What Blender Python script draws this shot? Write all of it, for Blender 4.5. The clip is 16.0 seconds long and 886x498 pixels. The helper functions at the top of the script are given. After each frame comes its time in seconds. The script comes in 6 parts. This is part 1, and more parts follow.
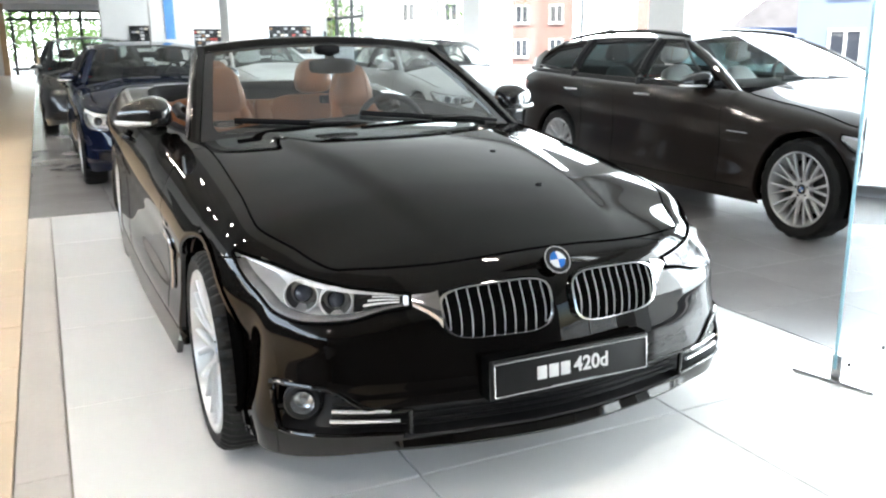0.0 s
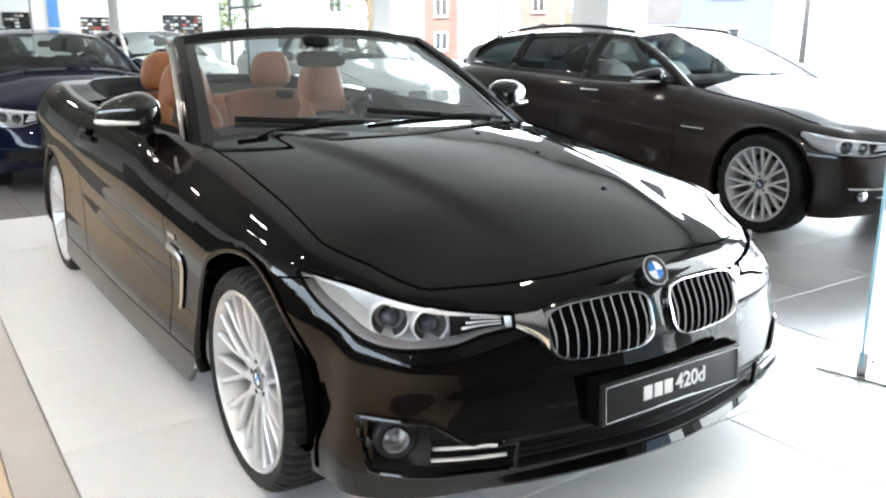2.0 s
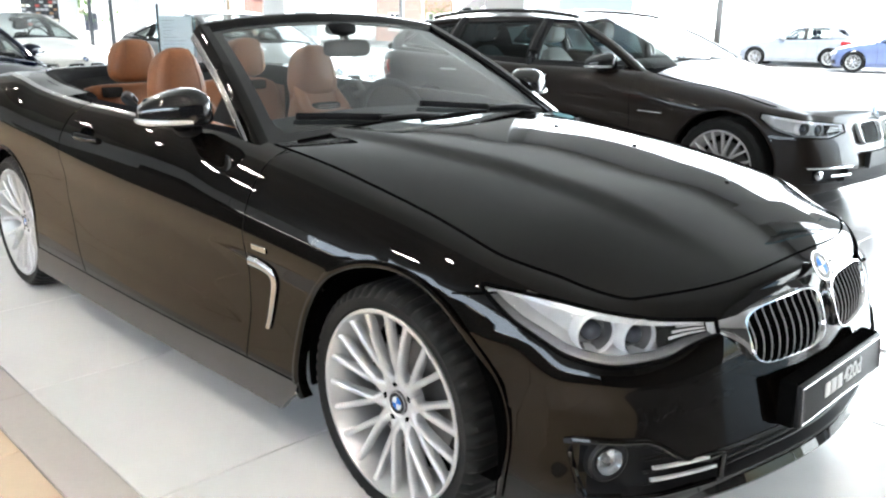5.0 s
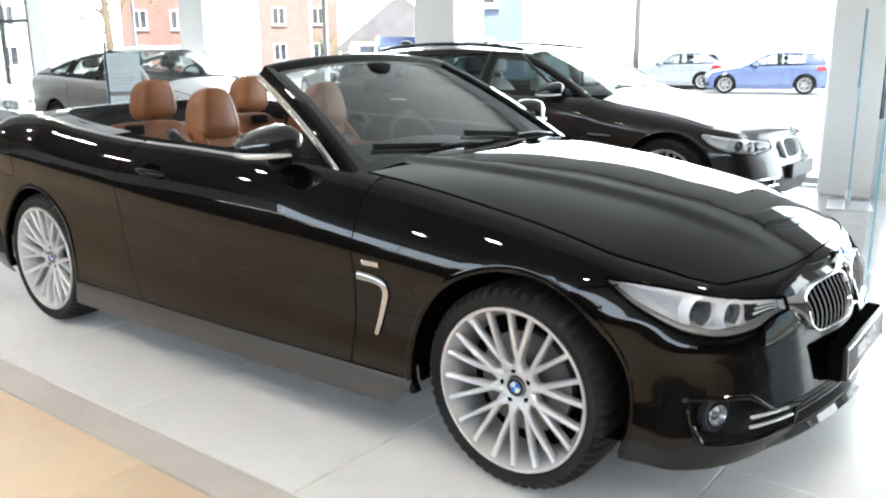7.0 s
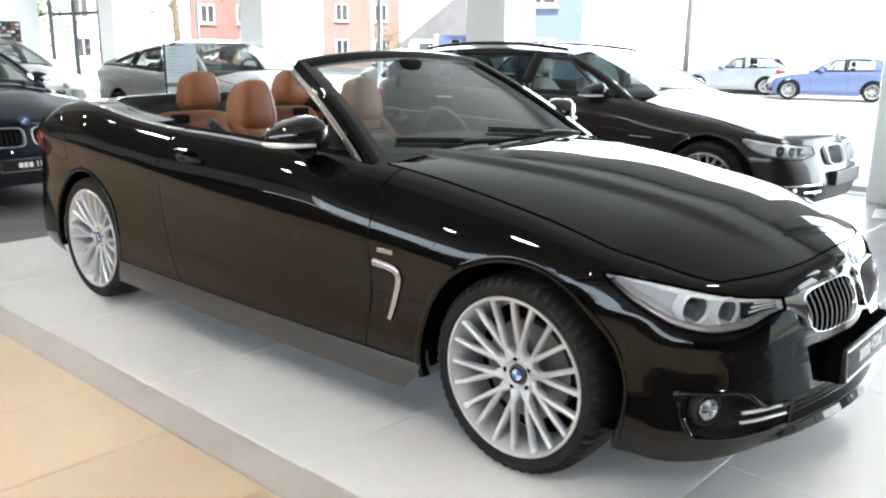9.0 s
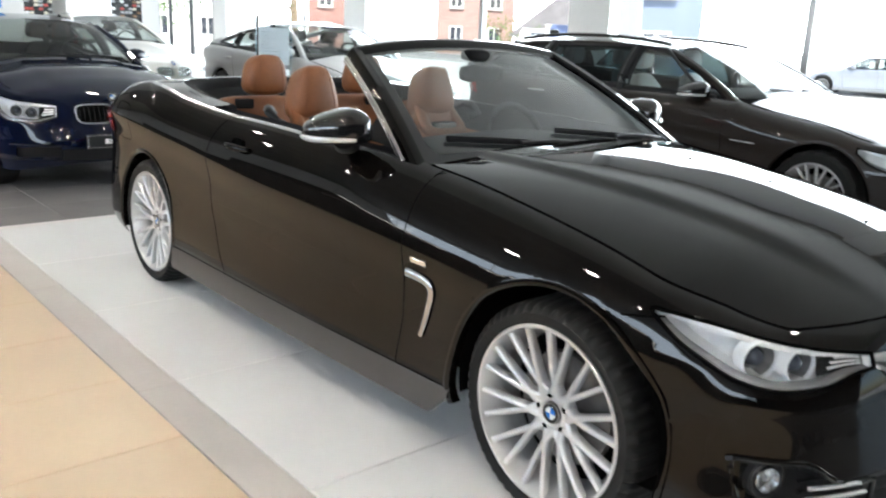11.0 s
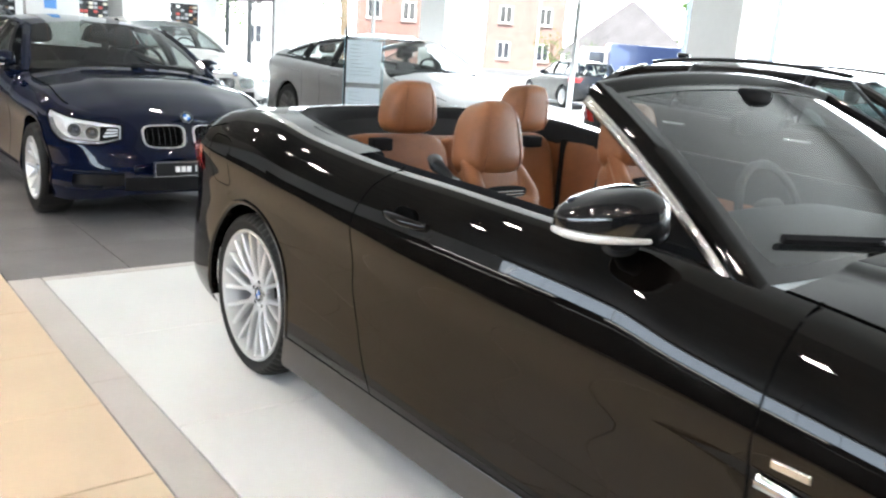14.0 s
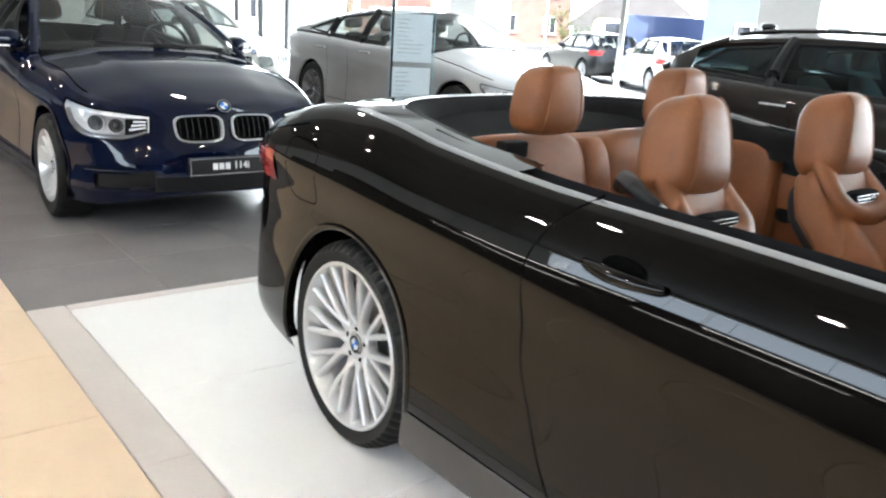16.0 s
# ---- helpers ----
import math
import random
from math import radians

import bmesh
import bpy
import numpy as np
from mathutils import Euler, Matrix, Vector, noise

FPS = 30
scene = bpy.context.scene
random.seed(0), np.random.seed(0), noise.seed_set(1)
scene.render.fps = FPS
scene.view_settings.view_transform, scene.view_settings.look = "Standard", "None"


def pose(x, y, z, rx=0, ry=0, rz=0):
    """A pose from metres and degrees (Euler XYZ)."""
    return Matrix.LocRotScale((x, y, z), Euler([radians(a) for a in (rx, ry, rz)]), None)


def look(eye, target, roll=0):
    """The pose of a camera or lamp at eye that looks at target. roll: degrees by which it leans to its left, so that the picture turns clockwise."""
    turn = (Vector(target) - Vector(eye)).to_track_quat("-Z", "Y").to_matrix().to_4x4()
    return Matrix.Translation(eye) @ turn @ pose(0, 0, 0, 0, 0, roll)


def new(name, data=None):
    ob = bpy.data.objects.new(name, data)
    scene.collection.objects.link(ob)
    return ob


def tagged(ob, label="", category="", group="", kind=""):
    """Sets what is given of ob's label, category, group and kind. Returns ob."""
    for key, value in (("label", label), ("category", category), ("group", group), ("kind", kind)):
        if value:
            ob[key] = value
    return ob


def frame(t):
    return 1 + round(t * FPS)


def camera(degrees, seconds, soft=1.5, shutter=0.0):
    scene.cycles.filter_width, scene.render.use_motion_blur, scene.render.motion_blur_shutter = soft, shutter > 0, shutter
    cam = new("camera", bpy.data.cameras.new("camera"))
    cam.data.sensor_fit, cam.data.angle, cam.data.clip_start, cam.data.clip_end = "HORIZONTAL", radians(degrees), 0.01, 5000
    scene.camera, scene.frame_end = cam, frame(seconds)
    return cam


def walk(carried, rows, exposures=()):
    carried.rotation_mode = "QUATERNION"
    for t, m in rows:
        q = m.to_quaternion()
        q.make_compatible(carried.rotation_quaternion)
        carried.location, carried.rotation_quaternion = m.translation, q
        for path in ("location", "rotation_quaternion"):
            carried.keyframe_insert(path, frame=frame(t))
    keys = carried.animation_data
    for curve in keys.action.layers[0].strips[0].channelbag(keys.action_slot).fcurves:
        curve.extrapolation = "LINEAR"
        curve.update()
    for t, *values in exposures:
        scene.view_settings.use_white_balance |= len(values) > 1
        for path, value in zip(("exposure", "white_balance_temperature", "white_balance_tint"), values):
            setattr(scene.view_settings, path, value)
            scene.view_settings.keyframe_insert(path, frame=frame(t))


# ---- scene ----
# the camera and its walk
cam = camera(56.5, 16.0, soft=2.2, shutter=0.4)
PATH = [
    (0, (-1.247, -2.605, 1.283), (-0.414, -0.851, 0.803), -0.6),
    (0.5, (-1.319, -2.514, 1.266), (-0.412, -0.8, 0.778), 0.2),
    (1, (-1.347, -2.345, 1.263), (-0.437, -0.64, 0.75), 1.0),
    (1.5, (-1.407, -2.221, 1.271), (-0.467, -0.529, 0.77), 0.6),
    (2, (-1.614, -2.141, 1.286), (-0.538, -0.531, 0.789), 0.1),
    (2.5, (-1.787, -2.083, 1.303), (-0.638, -0.529, 0.79), 0.6),
    (3, (-1.839, -1.974, 1.296), (-0.661, -0.446, 0.771), -0.6),
    (3.5, (-1.868, -1.84, 1.301), (-0.656, -0.341, 0.768), -1.1),
    (6, (-2.454, -1.331, 1.311), (-1.004, -0.053, 0.798), -0.2),
    (6.5, (-2.661, -1.267, 1.334), (-1.155, -0.047, 0.84), -1.0),
    (7, (-2.844, -1.29, 1.353), (-1.311, -0.096, 0.879), -0.5),
    (7.5, (-2.889, -1.346, 1.352), (-1.362, -0.145, 0.876), -0.9),
    (8, (-2.921, -1.474, 1.343), (-1.456, -0.191, 0.886), -0.7),
    (10.5, (-2.553, -1.459, 1.364), (-1.128, -0.157, 0.839), 2.4),
    (11, (-2.476, -1.412, 1.362), (-1.212, 0.052, 0.852), 2.4),
    (11.5, (-2.431, -1.224, 1.381), (-1.169, 0.251, 0.899), 3.7),
    (12, (-2.398, -0.996, 1.391), (-1.12, 0.475, 0.939), 3.5),
    (12.5, (-2.32, -0.818, 1.375), (-1.094, 0.692, 0.907), 3.1),
    (13, (-2.224, -0.58, 1.372), (-1.062, 0.984, 0.921), 4.2),
    (13.5, (-2.26, -0.377, 1.365), (-1.021, 1.125, 0.906), 4.6),
    (14, (-2.247, -0.112, 1.357), (-1.037, 1.405, 0.874), 4.2),
    (14.5, (-2.148, 0.084, 1.348), (-0.978, 1.631, 0.86), 2.7),
    (15, (-2.077, 0.274, 1.353), (-0.922, 1.828, 0.851), 4.0),
    (15.5, (-2.106, 0.525, 1.338), (-0.911, 2.044, 0.821), 5.7),
    (16, (-2.139, 0.78, 1.329), (-0.938, 2.285, 0.786), 3.6),
]
walk(cam, [(t, look(eye, target, roll)) for t, eye, target, roll in PATH], ((0, 1.73), (3.5, 1.66), (6.5, 1.56), (8.2, 1.45), (10.5, 1.40), (11.5, 1.47), (13, 1.67), (16, 1.65)))

# ---- world, sun and exposure ----
world = bpy.data.worlds.new("sky")
scene.world = world
world.use_nodes = True
_nt = world.node_tree
_sky = _nt.nodes.new("ShaderNodeTexSky")
_sky.sky_type = "NISHITA"
_sky.sun_disc = False
_sky.sun_elevation, _sky.sun_rotation = radians(52), radians(214)
_sky.air_density, _sky.dust_density = 1.0, 1.5
_nt.nodes["Background"].inputs["Strength"].default_value = 0.15
_nt.links.new(_sky.outputs[0], _nt.nodes["Background"].inputs["Color"])


def lamp(name, kind, m, energy, color=(1, 1, 1), size=None, size_y=None, angle=None):
    data = bpy.data.lights.new(name, kind)
    data.energy, data.color = energy, color
    if size:
        data.size = size
        if size_y:
            data.shape, data.size_y = "RECTANGLE", size_y
    if angle:
        data.angle = radians(angle)
    ob = new(name, data)
    ob.matrix_world = m
    return ob


lamp("sun", "SUN", look((-20, -30, 46), (0, 0, 0)), 3.8, (1.0, 0.96, 0.9), angle=0.5)
# daylight through the street front and the high strip window
lamp("facade_daylight", "AREA", look((5.50, 7.3, 1.33), (0, 7.3, 1.15)), 600, (0.82, 0.93, 1.0), 19.4, 2.4)
lamp("garden_daylight", "AREA", look((-8.42, 0.5, 2.72), (0, 0.5, 1.0)), 150, (0.76, 0.88, 1.0), 16.0, 1.1)

# ---- materials ----
def material(name, color, rough=0.5, metal=0.0, coat=0.0, vary=0.0, scale=6.0, bump=0.0, bump_scale=60.0, spec=0.5, emit=0.0, sheen=0.0, rough_vary=0.0, random=0.0):
    """Principled surface with broad stains, fine grain and relief."""
    m = bpy.data.materials.new(name)
    m.use_nodes = True
    nt = m.node_tree
    b = nt.nodes["Principled BSDF"]
    col = (*color, 1)
    b.inputs["Base Color"].default_value = col
    b.inputs["Roughness"].default_value = rough
    b.inputs["Metallic"].default_value = metal
    b.inputs["Coat Weight"].default_value = coat
    b.inputs["Coat Roughness"].default_value = 0.02
    b.inputs["Specular IOR Level"].default_value = spec
    if sheen:
        b.inputs["Sheen Weight"].default_value = sheen
    if emit:
        b.inputs["Emission Color"].default_value = col
        b.inputs["Emission Strength"].default_value = emit
    tc = nt.nodes.new("ShaderNodeTexCoord")
    if vary or rough_vary:
        n1 = nt.nodes.new("ShaderNodeTexNoise")
        n1.inputs["Scale"].default_value = scale
        n1.inputs["Detail"].default_value = 6
        nt.links.new(tc.outputs["Object"], n1.inputs["Vector"])
        if vary:
            n2 = nt.nodes.new("ShaderNodeTexNoise")
            n2.inputs["Scale"].default_value = scale * 14
            n2.inputs["Detail"].default_value = 3
            nt.links.new(tc.outputs["Object"], n2.inputs["Vector"])
            add = nt.nodes.new("ShaderNodeMath")
            add.operation = "MULTIPLY_ADD"
            add.inputs[1].default_value = 0.4
            nt.links.new(n2.outputs["Fac"], add.inputs[0])
            nt.links.new(n1.outputs["Fac"], add.inputs[2])
            last = add
            if random:
                info = nt.nodes.new("ShaderNodeObjectInfo")
                mad = nt.nodes.new("ShaderNodeMath")
                mad.operation = "MULTIPLY_ADD"
                mad.inputs[1].default_value = random
                nt.links.new(info.outputs["Random"], mad.inputs[0])
                nt.links.new(add.outputs[0], mad.inputs[2])
                last = mad
            ramp = nt.nodes.new("ShaderNodeMapRange")
            ramp.inputs["From Min"].default_value = 0.4
            ramp.inputs["From Max"].default_value = 1.0 + random
            ramp.inputs["To Min"].default_value = 1 - vary
            ramp.inputs["To Max"].default_value = 1 + vary
            nt.links.new(last.outputs[0], ramp.inputs["Value"])
            mul = nt.nodes.new("ShaderNodeMix")
            mul.data_type, mul.blend_type = "RGBA", "MULTIPLY"
            mul.inputs["Factor"].default_value = 1
            mul.inputs["A"].default_value = col
            nt.links.new(ramp.outputs[0], mul.inputs["B"])
            nt.links.new(mul.outputs["Result"], b.inputs["Base Color"])
        if rough_vary:
            rr = nt.nodes.new("ShaderNodeMapRange")
            rr.inputs["To Min"].default_value = max(0.0, rough - rough_vary)
            rr.inputs["To Max"].default_value = rough + rough_vary
            nt.links.new(n1.outputs["Fac"], rr.inputs["Value"])
            nt.links.new(rr.outputs[0], b.inputs["Roughness"])
    if bump:
        nb = nt.nodes.new("ShaderNodeTexNoise")
        nb.inputs["Scale"].default_value = bump_scale
        nb.inputs["Detail"].default_value = 4
        nt.links.new(tc.outputs["Object"], nb.inputs["Vector"])
        bp = nt.nodes.new("ShaderNodeBump")
        bp.inputs["Strength"].default_value = bump
        bp.inputs["Distance"].default_value = 0.004
        nt.links.new(nb.outputs["Fac"], bp.inputs["Height"])
        nt.links.new(bp.outputs["Normal"], b.inputs["Normal"])
    return m


def glass(name, tint, ior=1.45):
    """A thin clear pane: see-through, with gloss that grows at a slant."""
    m = bpy.data.materials.new(name)
    m.use_nodes = True
    nt = m.node_tree
    nt.nodes.remove(nt.nodes["Principled BSDF"])
    tr = nt.nodes.new("ShaderNodeBsdfTransparent")
    tr.inputs["Color"].default_value = (*tint, 1)
    gl = nt.nodes.new("ShaderNodeBsdfGlossy")
    gl.inputs["Roughness"].default_value = 0.02
    lw = nt.nodes.new("ShaderNodeLayerWeight")
    lw.inputs["Blend"].default_value = 0.5
    pw = nt.nodes.new("ShaderNodeMath")
    pw.operation = "POWER"
    pw.inputs[1].default_value = 5.0
    nt.links.new(lw.outputs["Facing"], pw.inputs[0])
    f0 = ((ior - 1) / (ior + 1)) ** 2
    fr = nt.nodes.new("ShaderNodeMath")
    fr.operation = "MULTIPLY_ADD"
    fr.inputs[1].default_value, fr.inputs[2].default_value = 1 - f0, f0
    nt.links.new(pw.outputs[0], fr.inputs[0])
    mx = nt.nodes.new("ShaderNodeMixShader")
    nt.links.new(fr.outputs[0], mx.inputs[0])
    nt.links.new(tr.outputs[0], mx.inputs[1])
    nt.links.new(gl.outputs[0], mx.inputs[2])
    nt.links.new(mx.outputs[0], nt.nodes["Material Output"].inputs["Surface"])
    return m


M = {
    "black_paint": material("black_paint", (0.0022, 0.0017, 0.0014), 0.45, 0.0, coat=0.80, spec=0.0, vary=0.15, scale=3),
    "brown_paint": material("brown_paint", (0.010, 0.006, 0.0042), 0.40, 0.0, coat=0.55, spec=0.15, vary=0.15, scale=3),
    "blue_paint": material("blue_paint", (0.0014, 0.0040, 0.017), 0.40, 0.0, coat=0.85, spec=0.0, vary=0.15, scale=3),
    "dark_paint": material("dark_paint", (0.010, 0.011, 0.013), 0.35, 0.0, coat=1.0, spec=0.2, vary=0.1, scale=3),
    "silver_paint": material("silver_paint", (0.37, 0.37, 0.37), 0.38, 0.3, coat=0.8, vary=0.06, scale=3),
    "white_paint": material("white_paint", (0.72, 0.71, 0.68), 0.3, 0.0, coat=1.0, vary=0.04, scale=3),
    # blue paled in its base colour to imitate glare in the window
    "street_blue_hazed": material("street_blue_hazed", (0.10, 0.135, 0.27), 0.3, 0.1, coat=1.0, vary=0.1),
    "street_grey": material("street_grey", (0.35, 0.37, 0.40), 0.3, 0.4, coat=1.0, vary=0.1),
    # black sill made grey: the bright floor's reflection is put into its colour
    "sill_floor_grey": material("sill_floor_grey", (0.040, 0.037, 0.035), 0.45, coat=0.5, vary=0.15, scale=4),
    "trim_bright": material("bright_trim", (0.76, 0.755, 0.745), 0.32, 0.5, rough_vary=0.04, scale=8),
    "chrome": material("chrome", (0.78, 0.78, 0.79), 0.08, 1.0, rough_vary=0.03, scale=20),
    "satin": material("satin_aluminium", (0.66, 0.66, 0.67), 0.24, 1.0, rough_vary=0.02, scale=4),
    "rim": material("rim_silver", (0.62, 0.625, 0.63), 0.30, 0.65, coat=0.5, vary=0.06, scale=12),
    "tyre": material("tyre_rubber", (0.008, 0.008, 0.008), 0.62, spec=0.25, vary=0.25, scale=20, bump=0.25, bump_scale=180),
    "black_trim": material("black_trim", (0.009, 0.009, 0.010), 0.45, spec=0.3, vary=0.2, scale=15, bump=0.1, bump_scale=250),
    "piano_black": material("piano_black", (0.006, 0.006, 0.007), 0.08, coat=0.6, vary=0.1),
    "seam": material("seam", (0.003, 0.003, 0.003), 0.9, spec=0.0, vary=0.1),
    "leather": material("tan_leather", (0.212, 0.079, 0.030), 0.44, vary=0.22, scale=7, bump=0.35, bump_scale=320, spec=0.4, rough_vary=0.08),
    "stitch": material("stitch", (0.19, 0.07, 0.03), 0.7, vary=0.2),
    "dark_leather": material("dark_leather", (0.014, 0.014, 0.016), 0.65, spec=0.2, vary=0.25, scale=9, bump=0.35, bump_scale=320),
    "grey_leather": material("grey_leather", (0.26, 0.27, 0.27), 0.5, vary=0.12, scale=9, bump=0.3, bump_scale=300),
    "cabin_black": material("cabin_black", (0.012, 0.012, 0.013), 0.85, vary=0.25, scale=10, spec=0.08),
    "lamp_white": material("lamp_reflector", (0.88, 0.88, 0.88), 0.22, 0.25, vary=0.08, scale=18),
    "lamp_dark": material("lamp_housing", (0.34, 0.34, 0.345), 0.25, 0.6, vary=0.3, scale=14),
    "bar": material("grille_bar", (0.40, 0.40, 0.41), 0.45, 0.0, spec=0.3, rough_vary=0.03, scale=8),
    "lens": material("projector_lens", (0.05, 0.055, 0.07), 0.03, 0.0, coat=1.0, vary=0.1),
    "red_lamp": material("red_lamp", (0.36, 0.012, 0.010), 0.12, 0.0, coat=1.0, vary=0.2, scale=30),
    "amber": material("amber", (0.65, 0.22, 0.03), 0.2, coat=0.8, vary=0.1),
    "badge_blue": material("badge_blue", (0.02, 0.16, 0.55), 0.5, spec=0.15, vary=0.05),
    "badge_white": material("badge_white", (0.72, 0.73, 0.74), 0.5, spec=0.15, vary=0.05),
    "print_white": material("print_white", (0.80, 0.80, 0.80), 0.5, vary=0.05),
    "disc": material("brake_disc", (0.16, 0.155, 0.15), 0.4, 0.8, vary=0.2, scale=20),
    "white_tile": material("white_tile", (0.80, 0.80, 0.79), 0.13, vary=0.035, scale=1.5, spec=0.32, rough_vary=0.04, random=0.08, bump=0.012, bump_scale=14),
    "tan_tile": material("tan_tile", (0.68, 0.53, 0.375), 0.36, vary=0.07, scale=2.0, spec=0.5, rough_vary=0.06, random=0.25, bump=0.03, bump_scale=40),
    "grey_tile": material("grey_tile", (0.205, 0.195, 0.192), 0.24, vary=0.12, scale=2.2, spec=0.42, rough_vary=0.05, random=0.2, bump=0.02, bump_scale=40),
    "border_tile": material("border_tile", (0.52, 0.485, 0.46), 0.42, vary=0.08, scale=3, rough_vary=0.05, random=0.1, bump=0.02, bump_scale=40),
    "grout": material("grout", (0.27, 0.25, 0.21), 0.8, vary=0.2, scale=12, bump=0.2, bump_scale=120),
    "wall_white": material("white_plaster", (0.80, 0.795, 0.78), 0.75, vary=0.05, scale=1.2, bump=0.08, bump_scale=90),
    "ceiling_dark": material("ceiling_lamella", (0.26, 0.25, 0.24), 0.7, vary=0.2, scale=2.0),
    "ceiling": material("ceiling_panel", (0.50, 0.485, 0.46), 0.8, vary=0.05, scale=1.2),
    "wall_dark": material("dark_panelling", (0.032, 0.029, 0.028), 0.5, vary=0.25, scale=1.6, bump=0.06, bump_scale=60),
    "wood": material("pale_wood", (0.50, 0.34, 0.20), 0.45, vary=0.16, scale=3.0, bump=0.08, bump_scale=60),
    "frame_grey": material("frame_grey", (0.10, 0.105, 0.11), 0.45, 0.4, vary=0.1, scale=4),
    "brick": material("brick_red", (0.30, 0.165, 0.14), 0.85, vary=0.25, scale=1.4, bump=0.3, bump_scale=25),
    "brick_pale": material("brick_pale", (0.36, 0.23, 0.20), 0.85, vary=0.2, scale=1.4, bump=0.3, bump_scale=25),
    "render_white": material("facade_white", (0.78, 0.77, 0.74), 0.85, vary=0.08, scale=0.8, bump=0.1, bump_scale=20),
    "render_blue": material("facade_blue", (0.20, 0.24, 0.33), 0.8, vary=0.12, scale=0.8, bump=0.1, bump_scale=20),
    "roof": material("roof_slate", (0.20, 0.185, 0.19), 0.7, vary=0.2, scale=1.5, bump=0.3, bump_scale=14),
    "asphalt": material("asphalt", (0.16, 0.16, 0.16), 0.85, vary=0.25, scale=0.5, bump=0.4, bump_scale=60),
    "paving": material("paving", (0.46, 0.455, 0.44), 0.8, vary=0.18, scale=0.7, bump=0.2, bump_scale=30),
    "leaf": material("leaf", (0.085, 0.17, 0.030), 0.6, vary=0.45, scale=1.6, bump=0.1, bump_scale=30),
    "bark": material("bark", (0.20, 0.15, 0.10), 0.9, vary=0.3, scale=5, bump=0.6, bump_scale=25),
    "paper": material("paper", (0.80, 0.81, 0.83), 0.6, vary=0.03, scale=4),
    "poster_blue": material("poster_blue", (0.12, 0.33, 0.70), 0.5, vary=0.15, scale=5),
    "steel": material("brushed_steel", (0.55, 0.55, 0.55), 0.35, 1.0, rough_vary=0.08, scale=12),
    "windscreen": glass("windscreen_glass", (0.62, 0.67, 0.66), 2.25),
    "car_glass": glass("car_glass", (0.74, 0.79, 0.77), 1.75),
    "tint_glass": glass("tinted_glass", (0.06, 0.10, 0.105), 1.35),
    "lamp_glass": glass("lamp_cover", (0.92, 0.93, 0.94), 1.25),
    "pane": glass("window_pane", (0.95, 0.97, 0.96), 1.04),
    "stand_glass": glass("stand_glass", (0.95, 0.98, 0.99), 1.18),
}
M["glow_warm"] = material("lamp_glow", (1.0, 0.92, 0.82), 0.5, emit=170.0)
M["glow_white"] = material("tube_glow", (1.0, 0.97, 0.92), 0.5, emit=7.0)
M["swatches"] = [material("swatch_" + n, c, 0.5, vary=0.15, scale=8) for n, c in (
    ("cream", (0.66, 0.60, 0.48)), ("grey", (0.35, 0.35, 0.36)), ("red", (0.42, 0.05, 0.04)), ("brown", (0.22, 0.12, 0.06)), ("white", (0.78, 0.78, 0.77)), ("black", (0.02, 0.02, 0.02)))]

# ---- building tools ----
def thing(name, label, category, m=None, group="", kind=""):
    ob = tagged(new(name), label, category, group, kind)
    if m is not None:
        ob.matrix_world = m
    return ob


def mesh_of(bm, name, mat, smooth=True, angle=40):
    me = bpy.data.meshes.new(name)
    bm.normal_update()
    if smooth:
        lim = radians(angle)
        for f in bm.faces:
            f.smooth = True
        for e in bm.edges:
            if len(e.link_faces) == 2 and e.calc_face_angle(0) > lim:
                e.smooth = False
    bm.to_mesh(me)
    bm.free()
    for one in (mat if isinstance(mat, (list, tuple)) else [mat]):
        me.materials.append(one)
    return me


def part(name, bm, mat, parent, label="", smooth=True, angle=40):
    me = bm if isinstance(bm, bpy.types.Mesh) else mesh_of(bm, name, mat, smooth, angle)
    ob = new(name, me)
    ob.parent = parent
    if label:
        ob["label"] = label
    return ob


def solo(name, bm, mat, label, category, m=None, group="", kind="", smooth=True, angle=40):
    ob = tagged(new(name, mesh_of(bm, name, mat, smooth, angle)), label, category, group, kind)
    if m is not None:
        ob.matrix_world = m
    return ob


def box(x0, x1, y0, y1, z0, z1, bevel=0.0, seg=2, bm=None):
    made = bmesh.new()
    bmesh.ops.create_cube(made, size=1)
    for v in made.verts:
        v.co = Vector(((x0 + x1) / 2 + v.co.x * (x1 - x0), (y0 + y1) / 2 + v.co.y * (y1 - y0), (z0 + z1) / 2 + v.co.z * (z1 - z0)))
    if bevel:
        bmesh.ops.bevel(made, geom=made.edges[:], offset=bevel, segments=seg, affect="EDGES", profile=0.5)
    if bm is None:
        return made
    return join(bm, made)


def join(bm, other):
    base = len(bm.verts)
    other.verts.index_update()
    vs = [bm.verts.new(v.co) for v in other.verts]
    for f in other.faces:
        try:
            nf = bm.faces.new([vs[v.index] for v in f.verts])
            nf.material_index = f.material_index
        except ValueError:
            pass
    other.free()
    return bm


def spl(*pts):
    """A smooth curve through pairs (t, value)."""
    t, v = [float(p[0]) for p in pts], [float(p[1]) for p in pts]
    n = len(t)
    d = [(v[i + 1] - v[i]) / (t[i + 1] - t[i]) for i in range(n - 1)]
    m = [d[0]] + [0.0 if d[i - 1] * d[i] <= 0 else 2 * d[i - 1] * d[i] / (d[i - 1] + d[i]) for i in range(1, n - 1)] + [d[-1]]

    def f(x):
        if x <= t[0]:
            return v[0]
        if x >= t[-1]:
            return v[-1]
        i = 0
        while t[i + 1] < x:
            i += 1
        h = t[i + 1] - t[i]
        s = (x - t[i]) / h
        r = 1 - s
        return (1 + 2 * s) * r * r * v[i] + s * r * r * h * m[i] + s * s * (3 - 2 * s) * v[i + 1] - s * s * r * h * m[i + 1]

    return f


